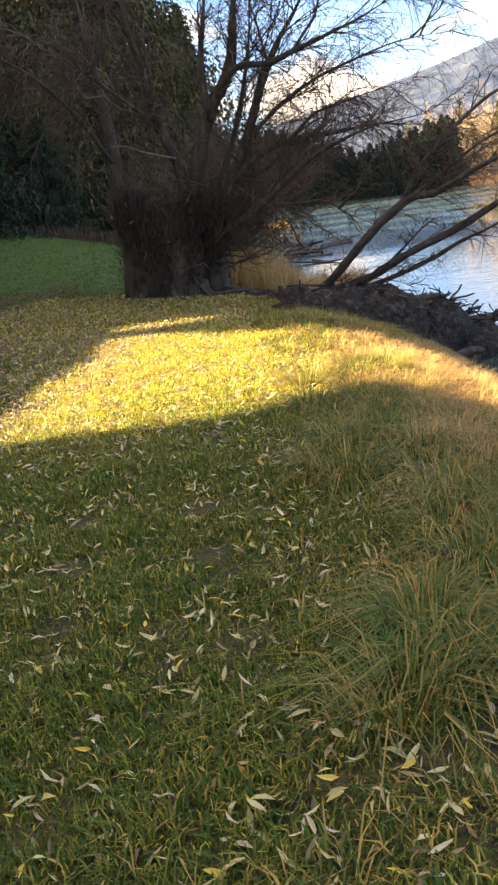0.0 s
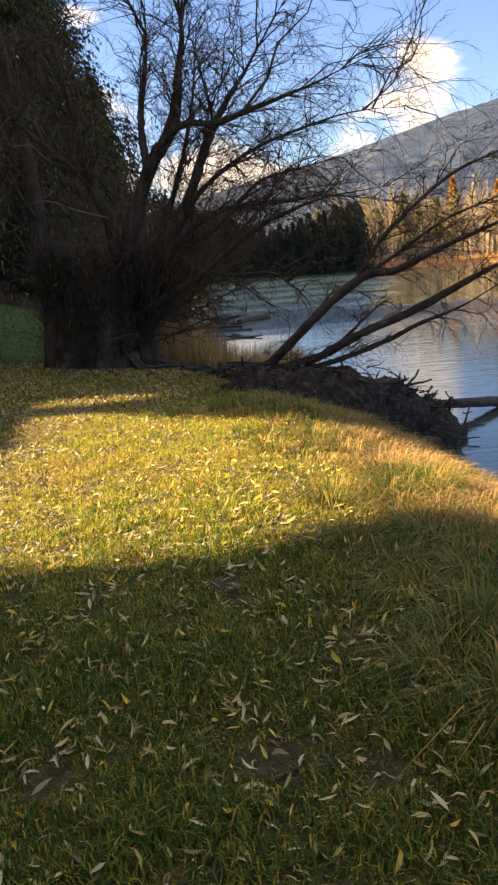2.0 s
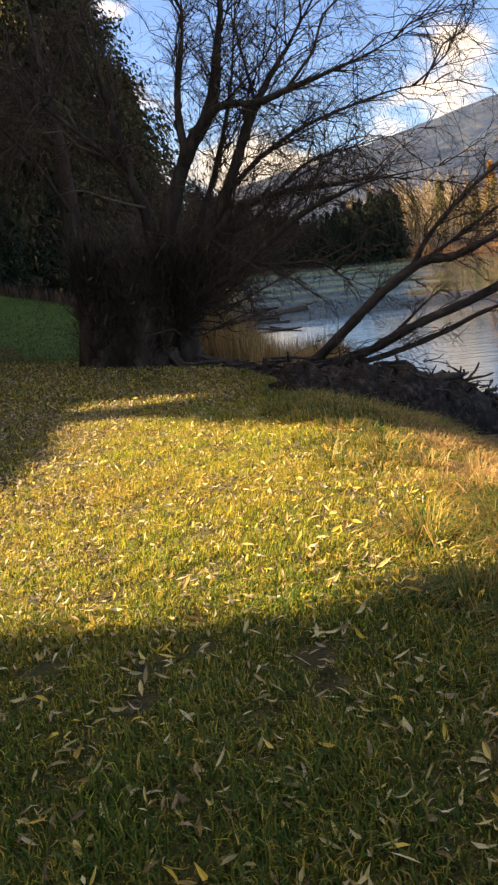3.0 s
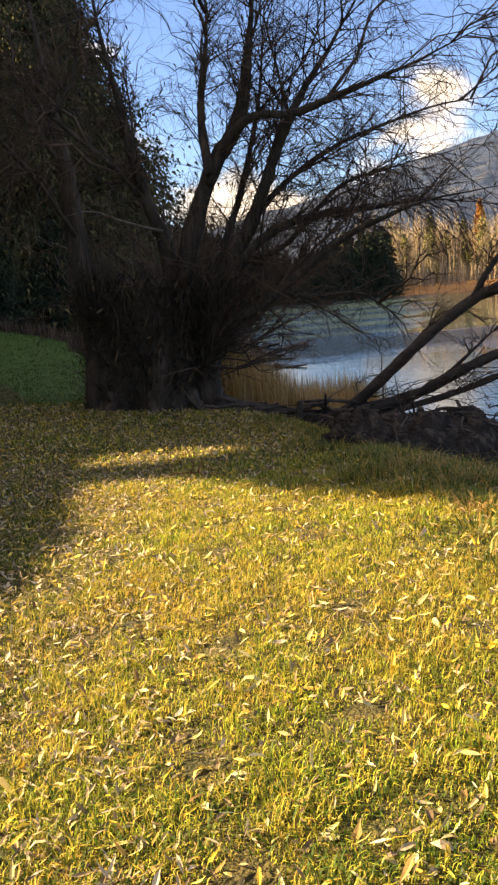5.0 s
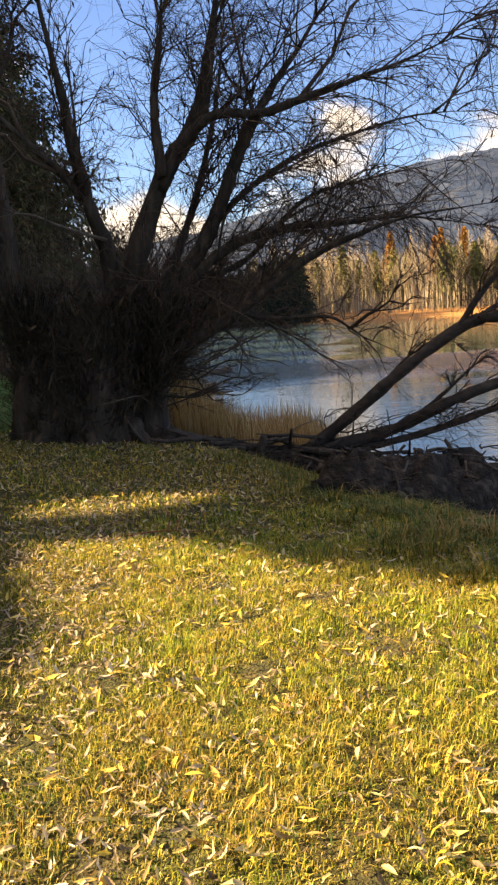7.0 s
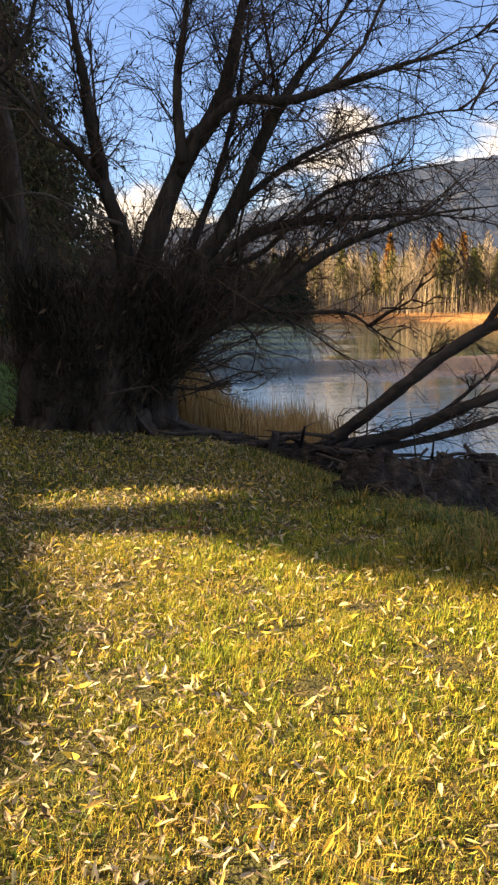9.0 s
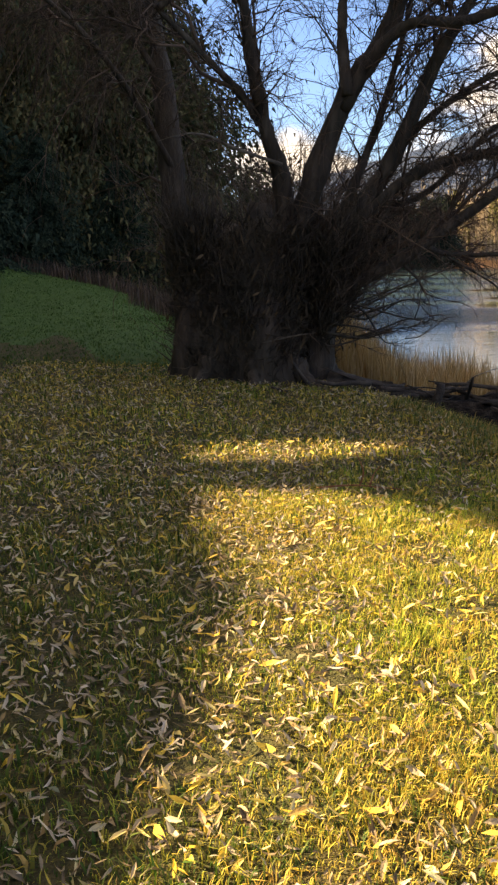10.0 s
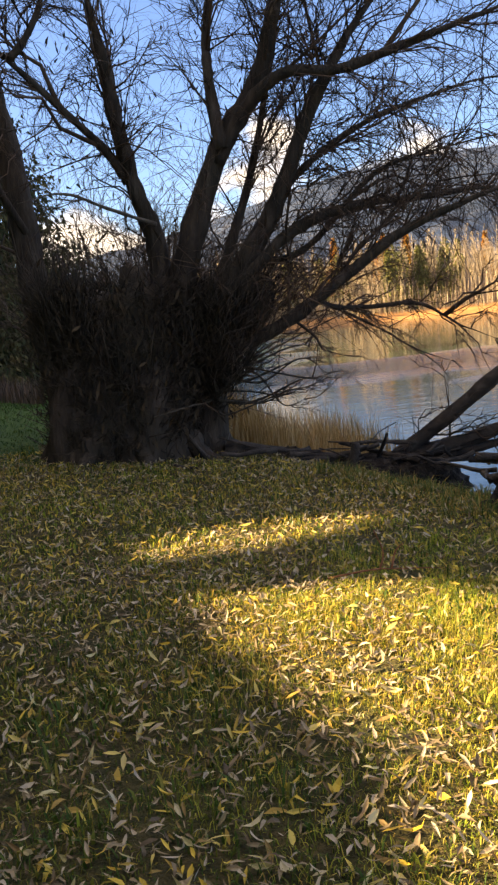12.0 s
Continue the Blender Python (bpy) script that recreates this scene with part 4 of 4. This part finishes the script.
limb([(2.85, 17.28, 1.02), (3.1, 17.02, 1.59), (3.48, 16.74, 2.09), (4.19, 16.46, 2.73), (5.04, 16.18, 3.16), (5.8, 15.9, 3.8)], 0.07, 0.02, 30, 0.9, 0.25, (0.1, 0, 0), 0.3, 0, leaning, M_BARK2)
limb([(3.05, 17.1, 1.2), (3.5, 16.9, 1.5), (4.2, 16.5, 2.0), (5.0, 16.1, 2.35), (6.0, 15.7, 2.9)], 0.05, 0.015, 24, 0.9, 0.2, (0.1, 0, 0), 0.3, 0, leaning, M_BARK2)
limb([(1.2, 18.95, -0.9), (1.5, 18.75, -0.68), (2.28, 18.28, -0.4), (3.04, 17.77, 0.08), (3.74, 17.25, 0.45), (4.4, 16.73, 0.88), (4.9, 16.22, 1.25), (5.56, 15.7, 1.63), (6.6, 15.0, 2.1)], 0.15, 0.06, 26, 0.8, 0.2, (0.1, 0, 0), 0.3, 0, leaning, M_BARK2)
limb([(1.7, 18.65, -0.75), (2.67, 18.08, -0.42), (3.4, 17.56, -0.06), (3.87, 17.04, 0.28), (4.51, 16.52, 0.64), (4.99, 16.0, 1.06)], 0.085, 0.03, 10, 0.6, 0.2, (0.1, 0, 0), 0.3, 0, leaning, M_BARK2)
limb([(2.6, 18.1, -0.2), (2.95, 17.9, 0.15), (3.3, 17.8, 0.5), (3.7, 17.7, 0.8)], 0.045, 0.015, 6, 0.4, 0.2, (0.1, 0, 0), 0.2, 0, leaning, M_BARK2)
limb([(2.1, 17.95, 0.25), (2.35, 17.85, 0.62), (2.7, 17.8, 0.8), (3.1, 17.75, 0.82)], 0.03, 0.012, 6, 0.4, 0.2, (0.1, 0, 0), 0.2, 0, leaning, M_BARK2)

limb([(4.3, 16.8, 0.8), (4.33, 16.78, 0.4), (4.27, 16.8, 0.0), (4.25, 16.8, -0.4)], 0.011, 0.006, 0, leaf=0, tree=leaning, mat=M_TWIG, wobble=0.01, name="hanging_twig")

leaning.matrix_basis = LEVEL

# ---- driftwood, roots ----
DR = np.random.default_rng(77)
pile = tagged(new("driftwood_pile"), "heap of dark driftwood and roots along the bank", "driftwood")
pile.matrix_basis = LEVEL


def stick(p, d, ln, r, parent, name="stick"):
    s = Soup()
    d = np.asarray(d, float) / np.linalg.norm(d)
    pts = [np.asarray(p) + d * ln * u + DR.normal(0, 0.03 * ln, 3) for u in (0, 0.33, 0.66, 1)]
    tube(s, spline(pts, 2), r, r * 0.55, 6, 0.25, DR)
    return part(name, s, M_DRIFT, parent)


def mound(name, cx, cy, cz, rx, ry, rz, turn, seed, parent, mat):
    """An earthy clump with a knotted surface."""
    s = Soup()
    nu, nv = 28, 12
    v = []
    for i in range(nv):
        b = -0.5 + (math.pi / 2 + 0.5) * i / (nv - 1)
        for j in range(nu):
            a = 2 * math.pi * j / nu
            n = 1 + 0.28 * noise.fractal(Vector((math.cos(a) * 1.7 + seed, math.sin(a) * 1.7, b * 2)), 1.0, 2.0, 4)
            x, y = rx * math.cos(b) * math.cos(a) * n, ry * math.cos(b) * math.sin(a) * n
            v.append((cx + x * math.cos(turn) - y * math.sin(turn), cy + x * math.sin(turn) + y * math.cos(turn), cz + rz * math.sin(b) * n))
    i, j = np.meshgrid(np.arange(nv - 1), np.arange(nu), indexing="ij")
    k = (j + 1) % nu
    s.add(v, np.stack([i * nu + j, i * nu + k, (i + 1) * nu + k, (i + 1) * nu + j], -1).reshape(-1, 4))
    return part(name, s, mat, parent)


M_CLUMP = material("root_clump", [(0.3, (0.010, 0.008, 0.006)), (0.52, (0.028, 0.021, 0.016)), (0.72, (0.09, 0.07, 0.052))], scale=9, bump=1.0, bump_scale=24, relief=0.09)
mound("root_clump", 0.66, 14.75, -0.72, 0.5, 0.36, 0.6, 0.2, 1.0, pile, M_CLUMP)
mound("root_clump", 1.35, 15.05, -0.82, 0.85, 0.42, 0.58, 0.5, 4.0, pile, M_CLUMP)
mound("root_clump", 2.2, 15.7, -1.0, 1.0, 0.5, 0.64, 0.6, 5.0, pile, M_CLUMP)
mound("root_clump", 3.1, 16.5, -1.3, 1.0, 0.5, 0.62, 0.6, 7.0, pile, M_CLUMP)
mound("root_clump", 4.1, 17.4, -1.85, 1.1, 0.55, 0.5, 0.6, 8.0, pile, M_CLUMP)
mound("root_clump", 1.15, 18.6, -1.0, 1.0, 0.32, 0.34, -0.1, 9.0, pile, M_CLUMP)
mound("root_clump", 0.0, 19.3, -0.85, 0.9, 0.28, 0.27, -0.35, 12.0, pile, M_CLUMP)
for k in range(9):
    u = 0.7 * DR.random()
    x, y, z = (float(np.interp(u, [0, 0.25, 0.6, 1], c)) for c in ([0.7, 1.5, 2.8, 4.6], [14.75, 15.2, 16.1, 17.6], [-0.5, -0.5, -0.75, -1.4]))
    ln, r = 0.35 + 0.5 * DR.random(), 0.06 + 0.05 * DR.random()
    stick((x + 0.1 * DR.normal(), y + 0.2 * DR.normal(), z + 0.12 * DR.normal()), np.array([0.8, 0.75, -0.1]) + DR.normal(0, 0.45, 3) * np.array([1, 1, 0.4]), ln, r, pile, "log")
for k in range(90):
    u = DR.random()
    x, y, z = (float(np.interp(u, [0, 0.3, 1], c)) for c in ([0.45, 1.3, 3.2], [14.55, 14.85, 16.1], [-0.5, -0.55, -1.0]))
    stick((x + 0.1 * DR.normal(), y + 0.08 * DR.normal(), z + 0.16 * DR.normal()), np.array([0.2, -0.5, -0.6]) + DR.normal(0, 0.6, 3), 0.15 + 0.35 * DR.random(), 0.008 + 0.02 * DR.random() ** 2, pile, "root")
for k in range(230):
    u = DR.random()
    x = np.interp(u, [0, 0.25, 0.6, 1], [0.6, 1.5, 2.8, 5.0]) + DR.normal(0, 0.28)
    y = np.interp(u, [0, 0.25, 0.6, 1], [14.9, 15.4, 16.4, 18.2]) + DR.normal(0, 0.3)
    z = np.interp(u, [0, 0.25, 0.6, 1], [-0.28, -0.34, -0.58, -1.45]) + DR.normal(0, 0.09)
    stick((x, y, z), DR.normal(0, 1, 3) * np.array([1.1, 1.0, 0.3]) + np.array([0.2, 0.1, -0.06]), 0.15 + 0.42 * DR.random() ** 1.5, 0.01 + 0.04 * DR.random() ** 2.5, pile)
for k in range(60):
    u = DR.random()
    x, y = np.interp(u, [0, 1], [-0.9, 2.2]) + DR.normal(0, 0.1), np.interp(u, [0, 1], [19.4, 18.3]) + DR.normal(0, 0.2)
    stick((x, y, -0.66 + DR.normal(0, 0.06)), DR.normal(0, 1, 3) * np.array([1.3, 0.5, 0.12]), 0.4 + 0.9 * DR.random(), 0.012 + 0.035 * DR.random() ** 2, pile)
st = Soup()
tube(st, spline([(0.2, 18.3, -0.75), (0.42, 18.3, -0.72), (0.48, 18.25, -0.55), (0.5, 18.25, -0.4)], 4), 0.08, 0.05, 8, 0.25, DR)
part("stub", st, M_DRIFT, pile)


def drift_log(name, label, a, b, r, prongs, seed):
    rng = np.random.default_rng(seed)
    ob = tagged(new(name), label, "driftwood")
    ob.matrix_basis = LEVEL
    s = Soup()
    a, b = np.array(a, float), np.array(b, float)
    tube(s, spline([a, a * 0.6 + b * 0.4 + rng.normal(0, 0.05, 3), b], 6), r * 0.7, r, 10, 0.25, rng)
    part("trunk", s, M_DRIFT, ob)
    for _ in range(prongs):
        p = b + rng.normal(0, r, 3)
        d = (b - a) / np.linalg.norm(b - a) * 0.6 + rng.normal(0, 0.7, 3) + np.array([0, 0, 0.2])
        t = Soup()
        ln = 0.2 + 0.3 * rng.random()
        tube(t, spline([p, p + d * ln * 0.5, p + d * ln + rng.normal(0, 0.12, 3)], 3), r * 0.35, r * 0.1, 6, 0.2, rng)
        part("root", t, M_DRIFT, ob)
    return ob


drift_log("driftwood_log", "dark driftwood log with a root plate lying in the river", (4.7, 19.4, -1.58), (7.2, 20.7, -1.78), 0.13, 22, 3)
drift_log("driftwood_log", "low dark log at the edge of the pool", (3.6, 16.5, -1.8), (4.7, 17.2, -1.92), 0.1, 4, 4)
drift_log("fallen_log", "rough dark log lying between the willow and its leaning stems", (1.5, 18.75, -0.74), (-0.75, 19.65, -0.6), 0.17, 5, 6)
drift_log("floating_log", "dark log stranded midstream", (3.9, 51.4, -1.98), (5.7, 52.7, -1.8), 0.22, 6, 5)


def stone(name, label, x, y, z, r, seed):
    s = Soup()
    nu, nv = 14, 8
    v = [(x + r * math.cos(2 * math.pi * j / nu) * math.cos(b) * n, y + r * 0.8 * math.sin(2 * math.pi * j / nu) * math.cos(b) * n, z + r * 0.6 * math.sin(b) * n)
         for i in range(nv) for b in [-math.pi / 2 + math.pi * i / (nv - 1)] for j in range(nu)
         for n in [1 + 0.3 * noise.noise(Vector((math.cos(2 * math.pi * j / nu) * 1.5 + seed, math.sin(2 * math.pi * j / nu) * 1.5, b * 1.3)))]]
    i, j = np.meshgrid(np.arange(nv - 1), np.arange(nu), indexing="ij")
    k = (j + 1) % nu
    s.add(v, np.stack([i * nu + j, i * nu + k, (i + 1) * nu + k, (i + 1) * nu + j], -1).reshape(-1, 4))
    return tagged(part(name, s, M_CLUMP), label, "stone", "stones in the pool")


for k in range(26):
    sx, sy = 1.2 + 3.0 * DR.random() ** 2, 42 + 13 * DR.random()
    shore = tagged(stick((sx, sy, WATER_Z + 0.05 + 0.1 * DR.random()), DR.normal(0, 1, 3) * np.array([1.5, 0.8, 0.15]), 1.0 + 1.6 * DR.random(), 0.05 + 0.09 * DR.random(), None, "shore_branch"), "dark branch stranded on the shore", "driftwood", "branches on the shore")
stone("stone", "dark wet stone in the pool", 6.42, 19.15, -2.2, 0.24, 2)
stone("stone", "small dark stone at the edge of the pool", 6.25, 17.9, -2.2, 0.1, 5)


def fallen_twig(x, y):
    """A forked reddish twig that sticks up out of the lawn."""
    z = float(land_z(np.array(x), np.array(y)))
    ob = tagged(new("fallen_twig"), "thin forked reddish twig lying on the leafy lawn", "twig")
    for pts in ([(-0.35, 0.1, 0.02), (-0.1, 0.03, 0.05), (0.05, 0, 0.04), (0.32, -0.1, 0.03)], [(-0.05, 0.02, 0.04), (-0.02, 0.02, 0.15), (-0.08, 0.0, 0.3)], [(0.02, 0, 0.05), (0.06, 0.02, 0.14), (0.1, 0.0, 0.19)]):
        s = Soup()
        tube(s, spline([(x + a, y + b, z + c) for a, b, c in pts], 4), 0.007, 0.003, 5)
        part("branch", s, M_REDTWIG, ob)


M_REDTWIG = material("red_twig", [(0.3, (0.16, 0.06, 0.03)), (0.7, (0.34, 0.15, 0.08))], scale=20, bump=0)
fallen_twig(-1.33, 13.37)

# ---- grass, reeds and leaves ----
GR = np.random.default_rng(123)


def blades(name, label, category, x, y, z, h, w, lean, mat, turn=None):
    """One mesh of bent grass blades; lean is how far the tip hangs over, as a share of the height."""
    n = len(x)
    a = GR.random(n) * 2 * np.pi if turn is None else turn
    f = np.stack([np.cos(a), np.sin(a), np.zeros(n)], -1)
    sd = np.stack([-np.sin(a), np.cos(a), np.zeros(n)], -1)
    p = np.stack([x, y, z], -1)
    hh, ww, ll = h[:, None], w[:, None] * 0.5, (lean * h)[:, None]
    up = np.array([0, 0, 1.0])
    m = p + up * hh * 0.62 + f * ll * 0.35
    tip = p + up * hh * np.clip(1 - 0.35 * lean[:, None], 0.2, 1) + f * ll
    v = np.stack([p - sd * ww, p + sd * ww, m + sd * ww * 0.8, m - sd * ww * 0.8, tip], 1).reshape(-1, 3)
    b = (np.arange(n) * 5)[:, None]
    s = Soup().add(v, b + np.array([[0, 1, 2, 3]]), b + np.array([[3, 2, 4]]))
    return tagged(part(name, s, mat), label, category, kind="stuff")


def scatter(n, x0, x1, y0, y1):
    return x0 + (x1 - x0) * GR.random(n), y0 + (y1 - y0) * GR.random(n)


def lawn_patch(n, x0, x1, y0, y1, hmin, hmax, w):
    x, y = scatter(n, x0, x1, y0, y1)
    x, y = x - 1.2 * GR.random(n) ** 3, y + 0.5 * GR.normal(0, 1, n)
    c = np.sin(5.3 * x + 1.9 * y + 2 * np.sin(1.7 * y)) * np.sin(4.1 * y - 2.3 * x + 1.5 * np.sin(2.9 * x)) + 0.6 * np.sin(13.1 * x - 7.7 * y) * np.sin(11.3 * y + 6.1 * x)
    keep = (x < edge_x(y) + np.where(y > 9.5, 0.6, np.where(y < 2.6, -0.08, 0.0))) & (c > -1.25 + 0.5 * GR.random(len(x)))
    x, y, c = x[keep], y[keep], c[keep]
    h = (hmin + (hmax - hmin) * GR.random(len(x)) ** 1.6) * np.clip(0.95 + 0.5 * c, 0.45, 1.6)
    return x, y, land_z(x, y) - 0.005, h, np.full(len(x), w) * (0.6 + 0.6 * GR.random(len(x))), 0.25 + 0.85 * GR.random(len(x))


def join(*sets):
    return [np.concatenate(c) for c in zip(*sets)]


blades("grass", "short green autumn lawn grass with straw", "grass", *join(
    lawn_patch(190000, -2.6, 1.2, 0.6, 7.0, 0.025, 0.075, 0.0062),
    lawn_patch(100000, -4.8, 1.4, 6.8, 13.5, 0.02, 0.07, 0.0045),
    lawn_patch(30000, -5.5, 1.8, 12.5, 22, 0.03, 0.09, 0.011),
    lawn_patch(45000, -8.5, -2.4, -3.0, 13.0, 0.03, 0.08, 0.012),
    lawn_patch(8000, -2.6, 0.6, -3.0, 0.8, 0.03, 0.08, 0.012)), M_BLADE)
blades("mown_grass", "green mown lawn beyond the willow", "grass", *lawn_patch(32000, -12, -1.5, 20, 42, 0.03, 0.07, 0.02), M_MOWN)
# main bed ends at the sun patch's edge, so its yellow also paints sunlight
blades("straw_grass", "short yellowed lawn grass under fallen leaves", "grass", *join(
    lawn_patch(30000, -2.6, 1.2, 0.6, 6.5, 0.02, 0.06, 0.0055),
    lawn_patch(170000, -2.1, 1.4, 6.0, 13.5, 0.018, 0.065, 0.0038),
    lawn_patch(30000, -5.5, 1.8, 12.5, 21, 0.02, 0.07, 0.010)), M_STRAW)


def long_patch(n, y0, y1, off, spread, hmin, hmax, w, tufts, droop=1.0):
    """Tufts of long grass along the crest of the bank, their blades arching outwards."""
    ty = y0 + (y1 - y0) * GR.random(tufts)
    tx = edge_x(ty) + off + spread * GR.normal(0, 1, tufts)
    th = 0.5 + 0.7 * GR.random(tufts)
    k = GR.integers(0, tufts, n)
    turn = GR.random(n) * 2 * np.pi
    r = 0.11 * np.sqrt(GR.random(n))
    x, y = tx[k] + r * np.cos(turn), ty[k] + r * np.sin(turn)
    h = (hmin + (hmax - hmin) * GR.random(n)) * th[k]
    return x, y, land_z(x, y) - 0.01, h, np.full(n, w) * (0.6 + 0.7 * GR.random(n)), droop * (0.3 + 1.3 * GR.random(n)), turn + GR.normal(0, 0.6, n)


def long_blades(name, label, mat, *sets):
    x, y, z, h, w, lean, turn = join(*sets)
    blades(name, label, "grass", x, y, z, h, w, lean, mat, turn)


long_blades("long_grass", "long olive and straw grass tufts along the bank", M_LONG,
            long_patch(3600, 2.1, 4.4, -0.02, 0.16, 0.12, 0.28, 0.0055, 20, 1.4),
            long_patch(6500, 4.2, 7.6, -0.35, 0.22, 0.12, 0.28, 0.0055, 34, 1.4),
            long_patch(7000, 1.4, 9.0, -0.35, 0.35, 0.05, 0.12, 0.0048, 220, 1.3),
            long_patch(2600, 3.6, 6.8, 0.2, 0.25, 0.12, 0.26, 0.0055, 14, 1.4),
            long_patch(9000, 8.5, 13.0, -0.25, 0.35, 0.06, 0.18, 0.008, 240),
            long_patch(22000, 10.8, 14.8, 0.3, 0.55, 0.08, 0.26, 0.008, 330),
            long_patch(6000, 13.0, 18.0, -0.35, 0.3, 0.06, 0.2, 0.009, 200))
long_blades("dry_grass", "rust-coloured dry grass on the river bank", M_RUST,
            long_patch(800, 1.8, 5.0, -0.1, 0.25, 0.06, 0.2, 0.006, 16),
            long_patch(4500, 4.0, 6.4, 0.1, 0.18, 0.08, 0.24, 0.0055, 36),
            long_patch(5000, 5.4, 8.0, 0.4, 0.3, 0.09, 0.26, 0.0055, 60),
            long_patch(20000, 6.4, 12.0, 0.3, 0.45, 0.06, 0.22, 0.006, 260),
            long_patch(15000, 6.4, 13.5, 1.3, 0.5, 0.06, 0.16, 0.006, 240),
            long_patch(14000, 7.5, 15.5, 2.3, 0.55, 0.05, 0.15, 0.007, 240),
            long_patch(8000, 9.0, 15.0, 3.1, 0.4, 0.05, 0.13, 0.007, 140))


def reed_patch(n, x0, x1, y0, y1, hmin, hmax, w):
    x, y = scatter(n, x0, x1, y0, y1)
    return x, y, np.maximum(land_z(x, y), WATER_Z - 0.1), hmin + (hmax - hmin) * GR.random(n), np.full(n, w), 0.05 + 0.3 * GR.random(n)


blades("reeds", "dense tan reeds standing in the shallows", "reeds", *join(
    reed_patch(8000, -0.8, 3.1, 22.8, 27.0, 0.8, 1.6, 0.016),
    reed_patch(3000, -1.8, 0.6, 21.6, 24, 0.5, 1.3, 0.014)), M_REED)
blades("verge_weeds", "dry brown weeds along the far edge of the lawn", "weeds", *join(
    reed_patch(2200, -13.5, -3.4, 41.2, 42.8, 0.2, 0.7, 0.03),
    reed_patch(900, -5.6, -2.6, 38.5, 44, 0.3, 1.1, 0.03)), M_TWIG)
blades("shore_grass", "dry orange tussock on the far shore", "grass", *join(
    reed_patch(700, 0.5, 2.8, 68, 78, 0.4, 1.0, 0.04)), M_REED)


def thicket(n, d0, d1, hmin, hmax, w):
    x = 31 + 75 * GR.random(n)
    y = far_y(x) + d0 + (d1 - d0) * GR.random(n)
    return x, y, land_z(x, y) - 0.2, (hmin + (hmax - hmin) * GR.random(n)) * (0.7 + 0.5 * np.sin(x * 0.21) ** 2), np.full(n, w), 0.03 + 0.12 * GR.random(n)


blades("thicket", "pale bare brushwood along the sunlit far bank", "brushwood", *join(thicket(7500, 7.0, 30, 1.0, 6.5, 0.06), thicket(6000, 20, 75, 4, 8, 0.08)), M_BARETWIG)


def fallen_leaves(n, x0, x1, y0, y1, size):
    x, y = scatter(n, x0, x1, y0, y1)
    keep = x < edge_x(y) + np.where(y < 7.5, 1.6, 0.3)
    x, y = x[keep], y[keep]
    n = len(x)
    a = GR.random(n) * 2 * np.pi
    tilt = GR.normal(0, 0.42, n)
    d = np.stack([np.cos(a) * np.cos(tilt), np.sin(a) * np.cos(tilt), np.sin(tilt)], -1)
    s = np.stack([-np.sin(a), np.cos(a), GR.normal(0, 0.5, n)], -1)
    s /= np.linalg.norm(s, axis=1, keepdims=True)
    up = np.cross(d, s)
    ln = (size * (0.5 + 0.75 * GR.random(n)))[:, None]
    w = ln * (0.065 + 0.095 * GR.random(n) ** 1.4)[:, None]
    c = np.stack([x, y, land_z(x, y) + 0.008 + 0.04 * GR.random(n) ** 1.5 + 0.4 * np.abs(np.sin(tilt)) * ln[:, 0] * 0.5], -1)
    curl = (GR.normal(0, 0.2, n))[:, None] * ln
    fold = (0.15 + 0.35 * GR.random(n))[:, None] * w
    v = np.stack([c - d * ln * 0.5 + up * curl, c - d * ln * 0.15 + s * w + up * fold, c - d * ln * 0.15, c - d * ln * 0.15 - s * w + up * fold,
                  c + d * ln * 0.2 + s * w * 0.75 + up * fold, c + d * ln * 0.2, c + d * ln * 0.2 - s * w * 0.75 + up * fold, c + d * ln * 0.5 + up * curl], 1).reshape(-1, 3)
    b = (np.arange(n) * 8)[:, None, None]
    q = (b + np.array([[1, 2, 5, 4], [2, 3, 6, 5]])[None]).reshape(-1, 4)
    t = (b + np.array([[0, 2, 1], [0, 3, 2], [4, 5, 7], [5, 6, 7]])[None]).reshape(-1, 3)
    return v, q, t


ls = Soup()
for args in ((1500, -2.8, 1.0, 0.4, 6.5, 0.064), (6500, -4.2, 1.2, 6.3, 14.5, 0.074), (9000, -5.5, 1.0, 14.5, 21.5, 0.075)):
    ls.add(*fallen_leaves(*args))
lp = Soup()
for args in ((2900, -2.8, 1.0, 0.4, 6.8, 0.068), (1500, -4.5, 1.0, 6.5, 13.0, 0.075)):
    lp.add(*fallen_leaves(*args))
tagged(part("pale_leaves", lp, M_PALELEAF, smooth=False), "silvery pale fallen willow leaves lying in the grass", "leaves", kind="stuff")
lt = Soup()
for args in ((12500, -5.5, -1.6, 7.0, 15.0, 0.062), (9000, -6.0, 0.3, 14.0, 21.0, 0.075), (2500, -2.8, 0.9, 0.4, 7.0, 0.055), (5000, -2.6, 1.0, 6.5, 14.0, 0.06), (2600, 0.5, 2.6, 2.5, 7.5, 0.06)):
    lt.add(*fallen_leaves(*args))
tagged(part("leaf_litter", lt, M_LITTER, smooth=False), "dull brown and grey leaf litter between the grass", "leaves", kind="stuff")
tagged(part("fallen_leaves", ls, M_LEAF, smooth=False), "scattered yellow and pale fallen willow leaves on the lawn", "leaves", kind="stuff")
